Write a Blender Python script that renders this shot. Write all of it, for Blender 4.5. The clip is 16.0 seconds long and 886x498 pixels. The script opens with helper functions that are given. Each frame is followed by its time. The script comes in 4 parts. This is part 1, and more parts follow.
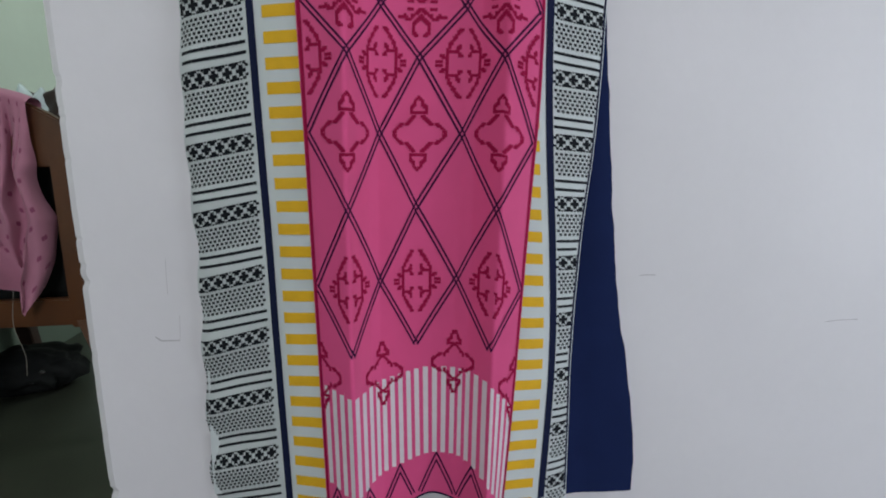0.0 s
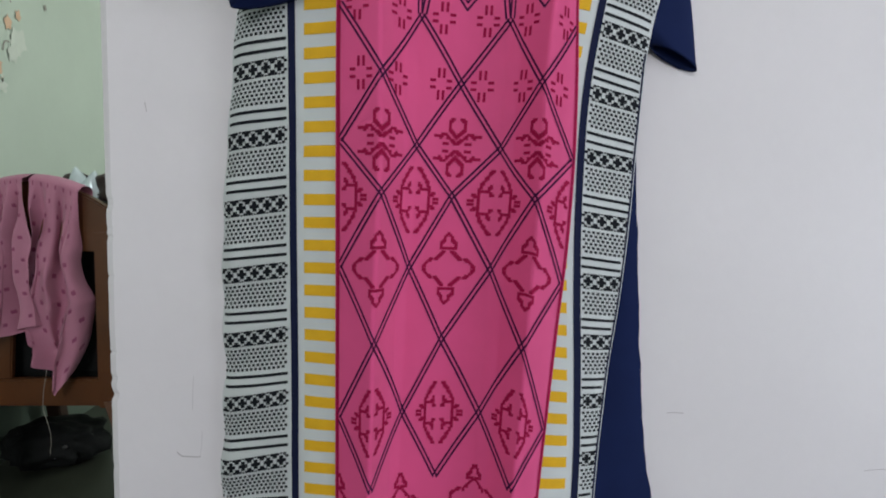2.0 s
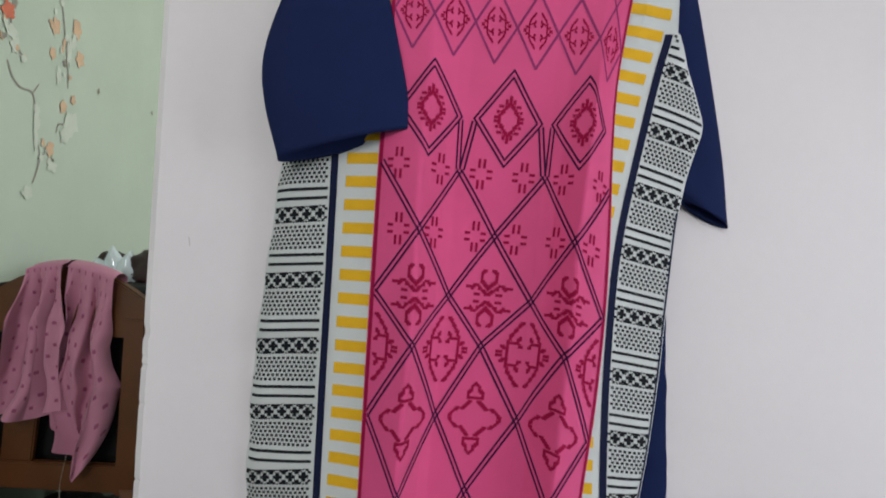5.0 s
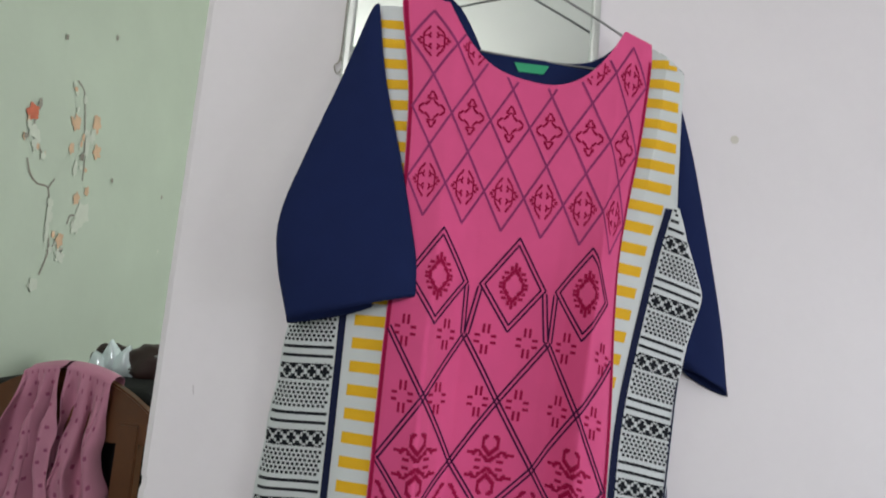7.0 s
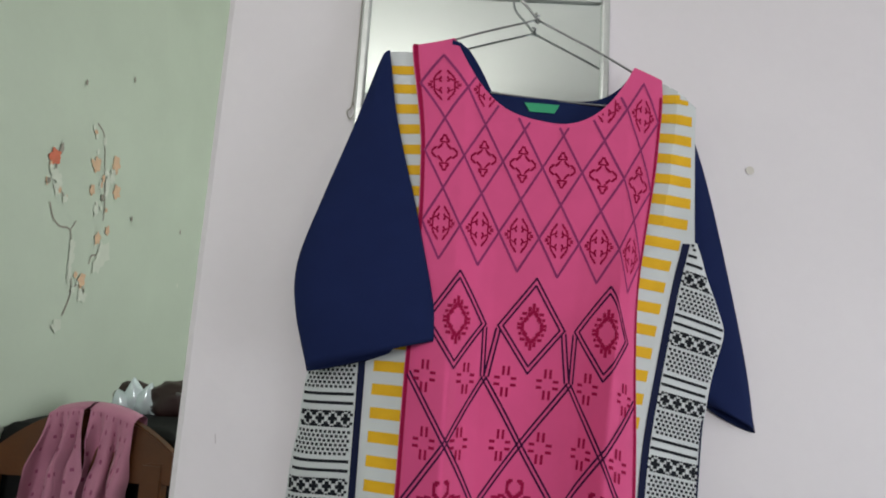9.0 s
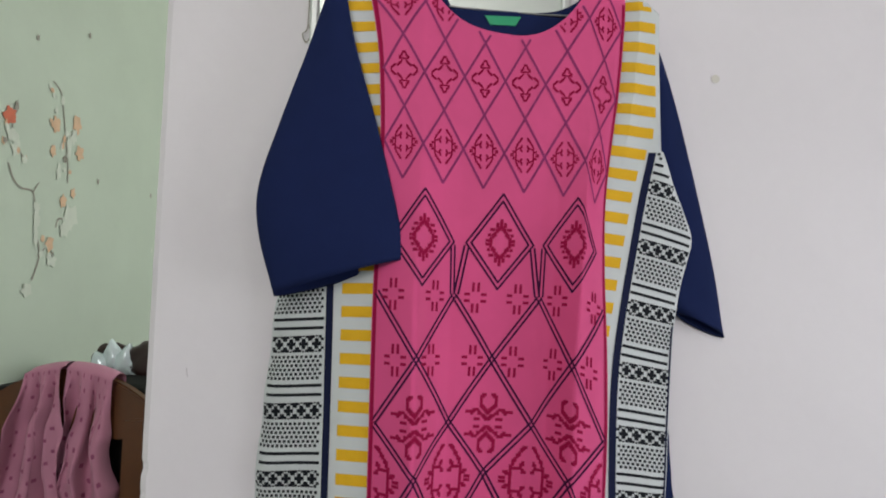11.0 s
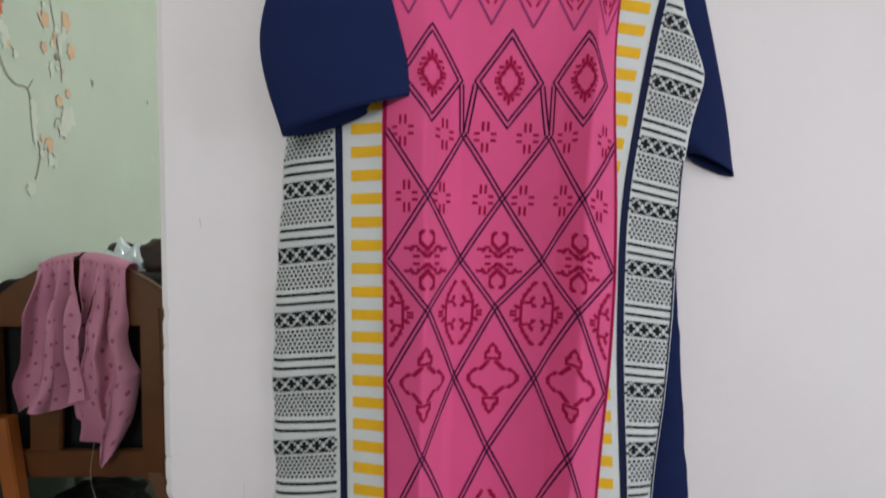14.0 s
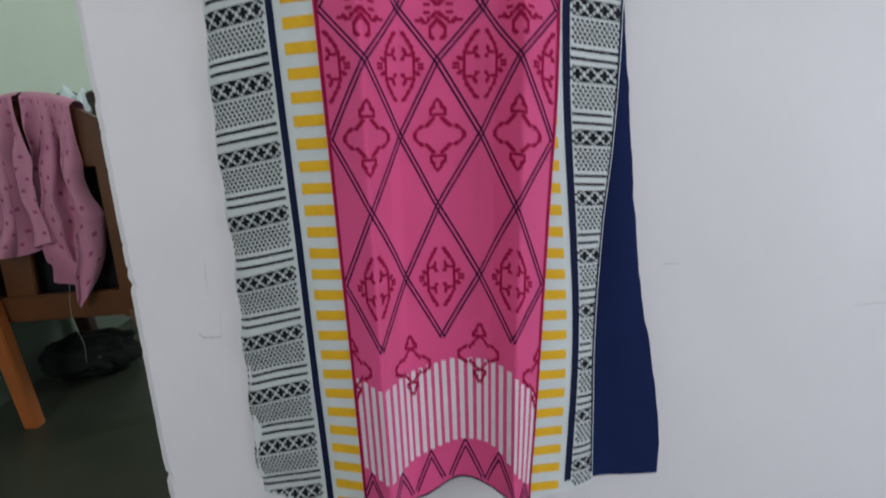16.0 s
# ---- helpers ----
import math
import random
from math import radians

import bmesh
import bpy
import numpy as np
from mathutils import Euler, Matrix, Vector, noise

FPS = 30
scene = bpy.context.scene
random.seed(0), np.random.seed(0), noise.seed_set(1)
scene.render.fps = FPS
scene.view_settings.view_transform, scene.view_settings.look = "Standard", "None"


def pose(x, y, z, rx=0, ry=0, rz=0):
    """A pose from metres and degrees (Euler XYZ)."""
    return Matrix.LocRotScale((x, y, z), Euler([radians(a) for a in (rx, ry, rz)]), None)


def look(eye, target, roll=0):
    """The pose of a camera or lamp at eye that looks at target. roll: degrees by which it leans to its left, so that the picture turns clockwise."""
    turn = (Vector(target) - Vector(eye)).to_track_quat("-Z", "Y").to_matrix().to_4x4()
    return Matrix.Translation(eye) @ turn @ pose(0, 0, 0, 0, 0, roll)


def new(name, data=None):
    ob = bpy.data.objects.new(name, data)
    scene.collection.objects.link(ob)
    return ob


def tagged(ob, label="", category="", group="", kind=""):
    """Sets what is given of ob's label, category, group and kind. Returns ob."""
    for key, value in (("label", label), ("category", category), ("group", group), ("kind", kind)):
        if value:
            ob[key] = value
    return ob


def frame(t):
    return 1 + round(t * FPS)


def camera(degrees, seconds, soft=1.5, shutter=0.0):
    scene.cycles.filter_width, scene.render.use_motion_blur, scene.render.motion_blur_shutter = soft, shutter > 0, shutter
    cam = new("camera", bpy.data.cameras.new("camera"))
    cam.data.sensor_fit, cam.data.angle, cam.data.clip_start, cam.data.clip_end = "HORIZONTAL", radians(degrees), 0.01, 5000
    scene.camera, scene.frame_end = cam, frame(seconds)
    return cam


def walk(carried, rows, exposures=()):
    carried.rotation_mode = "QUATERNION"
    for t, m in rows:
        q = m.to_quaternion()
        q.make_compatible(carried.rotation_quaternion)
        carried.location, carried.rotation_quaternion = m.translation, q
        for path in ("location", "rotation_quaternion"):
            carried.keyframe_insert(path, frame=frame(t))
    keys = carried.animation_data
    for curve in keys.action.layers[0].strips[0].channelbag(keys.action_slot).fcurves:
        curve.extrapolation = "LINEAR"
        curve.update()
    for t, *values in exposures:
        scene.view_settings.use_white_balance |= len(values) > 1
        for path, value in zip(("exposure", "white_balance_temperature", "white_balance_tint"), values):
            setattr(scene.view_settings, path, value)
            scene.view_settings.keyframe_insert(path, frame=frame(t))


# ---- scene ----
cam = camera(74.4, 16.0, soft=1.9, shutter=0.5)
PATH = [
    (0, (-0.119, 0.059, 0.621), (0.06, 2.022, 0.287), -1.8),
    (0.5, (-0.114, 0.059, 0.633), (0.032, 2.03, 0.33), -1.5),
    (1, (-0.11, 0.06, 0.658), (0.021, 2.036, 0.377), -3.1),
    (1.5, (-0.115, 0.061, 0.69), (-0.029, 2.052, 0.519), -0.5),
    (2, (-0.116, 0.062, 0.713), (-0.027, 2.055, 0.583), 0.5),
    (2.5, (-0.111, 0.063, 0.727), (-0.008, 2.056, 0.596), 1.3),
    (3, (-0.117, 0.061, 0.75), (-0.049, 2.058, 0.661), 1.0),
    (3.5, (-0.122, 0.062, 0.752), (-0.075, 2.059, 0.674), 1.1),
    (4, (-0.116, 0.068, 0.773), (-0.05, 2.066, 0.723), 1.5),
    (4.2, (-0.119, 0.065, 0.789), (-0.088, 2.065, 0.764), 1.6),
    (6.3, (-0.141, 0.052, 0.912), (-0.098, 2.048, 1.036), 4.5),
    (6.5, (-0.141, 0.05, 0.932), (-0.128, 2.045, 1.081), 3.7),
    (7, (-0.151, 0.032, 0.965), (-0.143, 2.017, 1.206), 5.1),
    (7.5, (-0.156, 0.028, 0.979), (-0.156, 2.01, 1.248), 5.7),
    (8, (-0.156, 0.022, 0.998), (-0.174, 1.999, 1.3), 5.2),
    (10.3, (-0.138, 0.039, 0.985), (-0.143, 2.023, 1.238), 0.8),
    (10.5, (-0.132, 0.041, 0.965), (-0.117, 2.028, 1.197), 0.7),
    (11, (-0.13, 0.045, 0.938), (-0.119, 2.036, 1.125), 0.7),
    (11.5, (-0.131, 0.043, 0.923), (-0.123, 2.035, 1.097), 0.3),
    (12, (-0.131, 0.042, 0.903), (-0.109, 2.037, 1.041), -0.1),
    (12.5, (-0.13, 0.047, 0.884), (-0.107, 2.045, 0.968), -0.7),
    (13, (-0.131, 0.049, 0.869), (-0.108, 2.049, 0.926), -0.2),
    (13.5, (-0.13, 0.052, 0.852), (-0.091, 2.051, 0.864), -0.6),
    (14, (-0.141, 0.049, 0.823), (-0.134, 2.049, 0.777), -0.5),
    (14.5, (-0.133, 0.054, 0.766), (-0.129, 2.047, 0.606), -1.6),
    (15, (-0.123, 0.053, 0.744), (-0.12, 2.041, 0.528), -3.2),
    (15.5, (-0.112, 0.048, 0.707), (-0.071, 2.023, 0.393), -3.1),
    (16, (-0.1, 0.042, 0.659), (-0.054, 1.995, 0.23), -4.1),
]
EXPOSURES = [(0, -0.31, 6080, 6), (1.0, -0.26, 6120, 6), (2.0, -0.17, 6260, 7), (3.5, -0.11, 6420, 8), (7.0, -0.16, 6500, 9), (8.0, -0.23, 6520, 9), (10.5, -0.21, 6550, 9), (12.5, -0.08, 6600, 10), (14.5, -0.08, 6550, 10), (15.3, -0.13, 6300, 8), (16.0, -0.24, 6120, 7)]
walk(cam, [(t, look(eye, target, roll)) for t, eye, target, roll in PATH], EXPOSURES)

# ---- world, lights, exposure ----
world = bpy.data.worlds.new("sky")
scene.world = world
world.use_nodes = True
wn = world.node_tree
sky = wn.nodes.new("ShaderNodeTexSky")
sky.sky_type = "NISHITA"
sky.sun_disc = False
sky.sun_elevation, sky.sun_rotation = radians(50), radians(200)
wn.links.new(sky.outputs[0], wn.nodes["Background"].inputs[0])
wn.nodes["Background"].inputs[1].default_value = 0.1


def window_light(name, eye, target, sx, sy, watts, colour):
    """Area lamp at one opening: daylight by a window, or an added fill."""
    data = bpy.data.lights.new(name, "AREA")
    data.shape, data.size, data.size_y, data.energy, data.color = "RECTANGLE", sx, sy, watts, colour
    ob = new(name, data)
    ob.matrix_world = look(eye, target)
    return ob


window_light("window_light", (-0.75, -2.36, 1.75), (-0.15, 0.8, 1.25), 0.9, 1.1, 36, (1.0, 0.965, 0.955))
# added fill from an unseen opening, lifts the wall's lower right
window_light("right_fill_light", (1.65, -2.36, 0.95), (0.7, 0.8, 0.5), 0.9, 1.7, 9, (0.94, 0.96, 1.0))
# low fill added out of view, makes the wall brighter towards the right
window_light("low_side_fill_light", (2.36, -0.35, 0.65), (0.7, 0.8, 0.3), 1.1, 1.0, 30, (0.92, 0.96, 1.0))
window_light("back_window_light", (1.62, 2.75, 1.75), (-1.27, 2.2, 1.5), 1.3, 1.1, 41, (0.99, 1.0, 0.96))

# ---- materials ----


def material(name, colour, rough=0.8, metal=0.0, spread=0.08, scale=14.0, fine=220.0, bump=0.15, bump_scale=None, sheen=0.0, gloss=0.5):
    """A plain surface with variation at two scales and a fine relief."""
    m = bpy.data.materials.new(name)
    m.use_nodes = True
    nt = m.node_tree
    b = nt.nodes["Principled BSDF"]
    b.inputs["Roughness"].default_value, b.inputs["Metallic"].default_value = rough, metal
    b.inputs["Sheen Weight"].default_value, b.inputs["Specular IOR Level"].default_value = sheen, gloss
    co = nt.nodes.new("ShaderNodeTexCoord")
    n1, n2 = nt.nodes.new("ShaderNodeTexNoise"), nt.nodes.new("ShaderNodeTexNoise")
    n1.inputs["Scale"].default_value, n2.inputs["Scale"].default_value = scale, fine
    n1.inputs["Detail"].default_value = 5
    for n in (n1, n2):
        nt.links.new(co.outputs["Object"], n.inputs["Vector"])
    mix = nt.nodes.new("ShaderNodeMix")
    mix.data_type = "RGBA"
    lo, hi = [c * (1 - spread) for c in colour], [min(1, c * (1 + spread)) for c in colour]
    mix.inputs["A"].default_value, mix.inputs["B"].default_value = (*lo, 1), (*hi, 1)
    add = nt.nodes.new("ShaderNodeMath")
    add.operation = "MULTIPLY_ADD"
    add.inputs[1].default_value = 0.3
    nt.links.new(n2.outputs["Fac"], add.inputs[0])
    sub = nt.nodes.new("ShaderNodeMath")
    sub.operation = "MULTIPLY_ADD"
    sub.inputs[1].default_value, sub.inputs[2].default_value = 1.6, -0.45
    nt.links.new(n1.outputs["Fac"], sub.inputs[0])
    nt.links.new(sub.outputs[0], add.inputs[2])
    nt.links.new(add.outputs[0], mix.inputs["Factor"])
    nt.links.new(mix.outputs["Result"], b.inputs["Base Color"])
    bp = nt.nodes.new("ShaderNodeBump")
    bp.inputs["Strength"].default_value, bp.inputs["Distance"].default_value = bump, 0.002
    nt.links.new((n2 if bump_scale is None else n1).outputs["Fac"], bp.inputs["Height"])
    nt.links.new(bp.outputs[0], b.inputs["Normal"])
    return m


def srgb(r, g, b):
    return tuple(((c / 255 + 0.055) / 1.055) ** 2.4 if c > 10 else c / 3294 for c in (r, g, b))


WALL = material("pale_pink_paint", srgb(222, 217, 222), 0.55, spread=0.045, scale=3.2, fine=60, bump=0.12)
GREEN = material("pale_green_paint", srgb(196, 208, 193), 0.5, spread=0.05, scale=4, fine=50, bump=0.12)
PENCIL = material("pencil_grey", srgb(184, 177, 182), 0.9, spread=0.1, scale=60)
FILLER = material("beige_filler", srgb(206, 201, 194), 0.9, spread=0.1, scale=60)
LOW_BAND = material("dark_low_band", srgb(92, 104, 92), 0.5, spread=0.1, scale=6, fine=60)
CEILING = material("white_ceiling", srgb(232, 232, 228), 0.7, spread=0.02, scale=4, fine=60)
FLOOR = material("dark_grey_green_floor", srgb(56, 60, 50), 0.4, spread=0.22, scale=7, fine=90, bump=0.08)
PINK = material("pink_cotton", srgb(213, 73, 131), 0.75, spread=0.035, scale=30, fine=900, bump=0.1, sheen=0.15)
WHITE = material("white_cotton", srgb(202, 206, 208), 0.8, spread=0.03, scale=30, fine=900, bump=0.1, sheen=0.1)
NAVY = material("navy_cotton", srgb(23, 34, 74), 0.9, spread=0.08, scale=25, fine=800, bump=0.14, gloss=0.15)
INK_BLACK = material("black_print", srgb(28, 30, 36), 0.8, spread=0.12, scale=60, fine=900, bump=0.08, gloss=0.15)
INK_NAVY = material("navy_print", srgb(24, 29, 58), 0.8, spread=0.1, scale=60, fine=900, bump=0.08, gloss=0.15)
INK_LINE = material("purple_line_print", srgb(60, 18, 58), 0.8, spread=0.1, scale=60, fine=900, bump=0.08, gloss=0.15)
INK_THIN = material("mauve_line_print", srgb(138, 36, 98), 0.8, spread=0.1, scale=60, fine=900, bump=0.08)
INK_RED = material("crimson_print", srgb(150, 16, 66), 0.8, spread=0.1, scale=60, fine=900, bump=0.08, gloss=0.15)
INK_YELLOW = material("yellow_print", srgb(222, 172, 20), 0.8, spread=0.06, scale=60, fine=900, bump=0.08)
INK_WHITE = material("white_print", srgb(216, 204, 212), 0.8, spread=0.04, scale=60, fine=900, bump=0.08)
TAG = material("green_satin", srgb(30, 150, 104), 0.35, spread=0.06, scale=60)
STEEL = material("bright_wire", srgb(150, 152, 152), 0.3, 1.0, spread=0.1, scale=80)
ALU = material("aluminium_moulding", srgb(205, 208, 206), 0.35, 0.6, spread=0.06, scale=60)
WOOD = material("varnished_brown_wood", srgb(90, 52, 25), 0.38, spread=0.3, scale=9, fine=120, bump=0.1)
# darker copy of the chair's wood, shade under the seat put into its colour
WOOD_SHADED = material("shaded_brown_wood", srgb(48, 27, 16), 0.5, spread=0.3, scale=9, fine=120, bump=0.1)
# lighter, more orange wood for the near left leg
WOOD_LIGHT = material("orange_brown_wood", srgb(150, 84, 36), 0.4, spread=0.25, scale=9, fine=120, bump=0.1)
SCARF = material("mauve_pink_cotton", srgb(186, 124, 148), 0.85, spread=0.08, scale=20, fine=600, bump=0.2, sheen=0.15)
SCARF_INK = material("plum_print", srgb(148, 76, 110), 0.85, spread=0.12, scale=60)
BLACK = material("black_nylon", srgb(20, 22, 22), 0.75, gloss=0.25, spread=0.3, scale=20, fine=300, bump=0.3)
BROWN_BAG = material("dark_brown_leather", srgb(48, 30, 28), 0.4, spread=0.25, scale=20, fine=200, bump=0.3)
FOIL = material("silver_film", srgb(222, 236, 240), 0.15, 0.25, spread=0.12, scale=30, fine=80, bump=0.6)
IRON = material("black_iron", srgb(26, 24, 26), 0.5, 0.6, spread=0.2, scale=60)
STICK_WHITE = material("white_sticker", srgb(212, 218, 206), 0.5, spread=0.05, scale=60)
STICK_PEACH = material("peach_sticker", srgb(220, 184, 152), 0.5, spread=0.1, scale=60)
STICK_RED = material("coral_sticker", srgb(214, 108, 78), 0.5, spread=0.1, scale=60)
STICK_STEM = material("grey_brown_sticker", srgb(148, 142, 132), 0.5, spread=0.1, scale=60)
BRIGHT_GREEN = material("green_plastic", srgb(20, 120, 70), 0.4, spread=0.1, scale=40)
MIRROR = material("silvered_glass", srgb(236, 242, 240), 0.06, 1.0, spread=0.03, scale=6, fine=30, bump=0.0)
FRAME = material("white_window_paint", srgb(225, 225, 220), 0.5, spread=0.04, scale=20)

# ---- mesh helpers ----


def mesh_of(name, verts, faces, smooth=True):
    me = bpy.data.meshes.new(name)
    me.from_pydata([tuple(v) for v in verts], [], faces)
    if smooth:
        me.polygons.foreach_set("use_smooth", [True] * len(me.polygons))
    me.update()
    return me


def piece(name, verts, faces, mat, parent=None, label="", smooth=True):
    """One mesh object, under a thing when a parent is given."""
    me = mesh_of(name, verts, faces, smooth)
    me.materials.append(mat)
    ob = new(name, me)
    if parent is not None:
        ob.parent = parent
    if label:
        ob["label"] = label
    return ob


def part(name, bm, mat, parent=None, label="", smooth=False):
    me = bpy.data.meshes.new(name)
    bm.to_mesh(me)
    bm.free()
    if smooth:
        me.polygons.foreach_set("use_smooth", [True] * len(me.polygons))
    me.materials.append(mat)
    ob = new(name, me)
    if parent is not None:
        ob.parent = parent
    if label:
        ob["label"] = label
    return ob


def box_bm(lo, hi, bevel=0.0, bm=None):
    bm = bm or bmesh.new()
    c = [(a + b) / 2 for a, b in zip(lo, hi)]
    s = [b - a for a, b in zip(lo, hi)]
    made = bmesh.ops.create_cube(bm, size=1.0, matrix=Matrix.LocRotScale(c, None, s))
    if bevel:
        edges = list({e for v in made["verts"] for e in v.link_edges})
        bmesh.ops.bevel(bm, geom=edges, offset=bevel, segments=2, affect="EDGES", profile=0.6)
    return bm


def grid(nu, nv, f):
    """Vertices and faces of a sheet f(a, b), a and b from 0 to 1."""
    vs = [f(i / nu, j / nv) for j in range(nv + 1) for i in range(nu + 1)]
    fs = [(j * (nu + 1) + i, j * (nu + 1) + i + 1, (j + 1) * (nu + 1) + i + 1, (j + 1) * (nu + 1) + i) for j in range(nv) for i in range(nu)]
    return vs, fs


def tube(points, radius, sides=8):
    """A round wire along the points; radius is a number or one per point."""
    pts = [Vector(p) for p in points]
    vs, fs = [], []
    side = None
    for i, p in enumerate(pts):
        d = (pts[min(i + 1, len(pts) - 1)] - pts[max(i - 1, 0)]).normalized()
        if side is None:
            side = d.orthogonal().normalized()
        side = (side - d * side.dot(d)).normalized()
        other = d.cross(side)
        r = radius if isinstance(radius, (int, float)) else radius[i]
        for k in range(sides):
            a = 2 * math.pi * k / sides
            vs.append(p + (side * math.cos(a) + other * math.sin(a)) * r)
    n = len(pts)
    for i in range(n - 1):
        for k in range(sides):
            k2 = (k + 1) % sides
            fs.append((i * sides + k, i * sides + k2, (i + 1) * sides + k2, (i + 1) * sides + k))
    fs.append(tuple(range(sides))[::-1])
    fs.append(tuple((n - 1) * sides + k for k in range(sides)))
    return vs, fs


def smooth_path(pts, n=6):
    """Points of a smooth line through the given ones."""
    p = [Vector(q) for q in pts]
    p = [p[0] * 2 - p[1]] + p + [p[-1] * 2 - p[-2]]
    out = []
    for i in range(1, len(p) - 2):
        for k in range(n):
            t = k / n
            a, b, c, d = p[i - 1], p[i], p[i + 1], p[i + 2]
            out.append(0.5 * (2 * b + (c - a) * t + (2 * a - 5 * b + 4 * c - d) * t * t + (3 * b - a - 3 * c + d) * t ** 3))
    return out + [p[-2]]


def lerp(z, zs, xs):
    """Straight interpolation in a short rising list."""
    if z <= zs[0]:
        return xs[0]
    if z >= zs[-1]:
        return xs[-1]
    i = bisect(zs, z)
    return xs[i - 1] + (xs[i] - xs[i - 1]) * (z - zs[i - 1]) / (zs[i] - zs[i - 1])


def bisect(zs, z):
    i = 1
    while zs[i] <= z:
        i += 1
    return i


def curve_of(*pairs):
    """A smooth-ish function through (z, value) pairs."""
    zs, xs = [p[0] for p in sorted(pairs)], [p[1] for p in sorted(pairs)]
    return lambda z: lerp(z, zs, xs)


def softened(f, w=0.05):
    """The mean of f over a short stretch, kept as an even table."""
    lo, step = -3.4, 0.004
    table = [sum(f(lo + i * step + d * w) for d in (-1, -0.5, 0, 0.5, 1)) / 5 for i in range(1702)]

    def g(z):
        q = (z - lo) / step
        i = min(1700, max(0, int(q)))
        return table[i] + (table[i + 1] - table[i]) * (q - i)
    return g


# ---- the setting ----
WALL_Y, END_X, GREEN_X, TOP = 0.837, -0.523, -1.275, 2.6

ground = part("floor", box_bm((-1.5, -2.6, -0.1), (2.5, 4.3, 0.0)), FLOOR)
tagged(ground, "dark grey-green polished cement floor", "floor", kind="structure")


def partition_wall():
    """The wall with the hanger: its free edge is worn and chipped."""
    rng = random.Random(4)
    n = 700
    chips = [(rng.uniform(0.0, 0.78), rng.uniform(0.001, 0.0028), rng.uniform(0.002, 0.0045)) for _ in range(12)]
    chips += [(0.467, 0.004, 0.006), (0.17, 0.004, 0.006), (0.09, 0.004, 0.007)]

    def edge(z):
        x = END_X + 0.0012 * noise.noise((0, 0, z * 3.0)) + 0.0006 * noise.noise((3, 0, z * 40.0))
        bite = sum(d * math.exp(-((z - c) / w) ** 2) for c, d, w in chips)
        return x + bite

    vs, fs = [], []
    for i in range(n + 1):
        z = TOP * i / n
        x = edge(z)
        vs += [(2.4, WALL_Y, z), (x + 0.012, WALL_Y, z), (x + 0.003, WALL_Y + 0.004, z), (x, WALL_Y + 0.014, z), (END_X, WALL_Y + 0.12, z), (2.4, WALL_Y + 0.12, z)]
    ring = 6
    for i in range(n):
        for k in range(ring):
            k2 = (k + 1) % ring
            fs.append((i * ring + k, (i + 1) * ring + k, (i + 1) * ring + k2, i * ring + k2))
    fs += [tuple(range(ring)), tuple(n * ring + k for k in range(ring))[::-1]]
    return vs, fs


wall = piece("wall_north", *partition_wall(), WALL, smooth=False)
tagged(wall, "pale pink painted wall with a worn chipped free edge", "wall", kind="structure")

green_wall = part("wall_west", box_bm((GREEN_X - 0.15, -2.5, 0), (GREEN_X, 4.2, TOP)), GREEN)
tagged(green_wall, "pale green painted wall with a faded flower sticker", "wall", kind="structure")


# the lowest 0.31 m along the green wall is a darker grey-green
tagged(part("baseboard", box_bm((GREEN_X, -2.4, 0), (GREEN_X + 0.004, 4.2, 0.31))  , LOW_BAND), "dark grey-green band along the wall's foot", "baseboard", kind="structure")


def wall_with_window(name, lo, hi, hole_lo, hole_hi, axis, mat, label):
    """A wall along axis 0 (x) or 1 (y) with one opening through it."""
    bm = bmesh.new()
    for a, b, c, d in ((lo[axis], hole_lo[0], lo[2], hi[2]), (hole_hi[0], hi[axis], lo[2], hi[2]), (hole_lo[0], hole_hi[0], lo[2], hole_lo[1]), (hole_lo[0], hole_hi[0], hole_hi[1], hi[2])):
        p, q = list(lo), list(hi)
        p[axis], q[axis], p[2], q[2] = a, b, c, d
        box_bm(p, q, 0, bm)
    return tagged(part(name, bm, mat), label, "wall", kind="structure")


wall_with_window("wall_south", (GREEN_X, -2.55, 0), (1.0, -2.4, TOP), (-1.2, 1.2), (-0.3, 2.3), 0, WALL, "pale pink painted wall with a window opening")
# unseen opening, made only to house the front right fill lamp
wall_with_window("wall_south_right", (1.0, -2.55, 0), (2.4, -2.4, TOP), (1.2, 0.08), (2.1, 2.0), 0, WALL, "pale pink painted wall with an added unseen opening for a fill lamp")
# the low opening here is added for the side fill lamp
wall_with_window("wall_east", (2.4, -2.55, 0), (2.55, 0.957, TOP), (-0.9, 0.15), (0.2, 1.15), 1, WALL, "pale pink painted side wall with an added low opening for a fill lamp")
wall_with_window("wall_back_east", (1.65, 0.957, 0), (1.8, 4.2, TOP), (2.1, 1.2), (3.4, 2.3), 1, GREEN, "pale green painted wall with a window opening")
tagged(part("wall_back", box_bm((GREEN_X, 4.2, 0), (1.8, 4.35, TOP)), GREEN), "pale green painted far wall", "wall", kind="structure")
tagged(part("ceiling", box_bm((-1.5, -2.6, TOP), (2.6, 4.4, TOP + 0.1)), CEILING), "plain white ceiling", "ceiling", kind="structure")


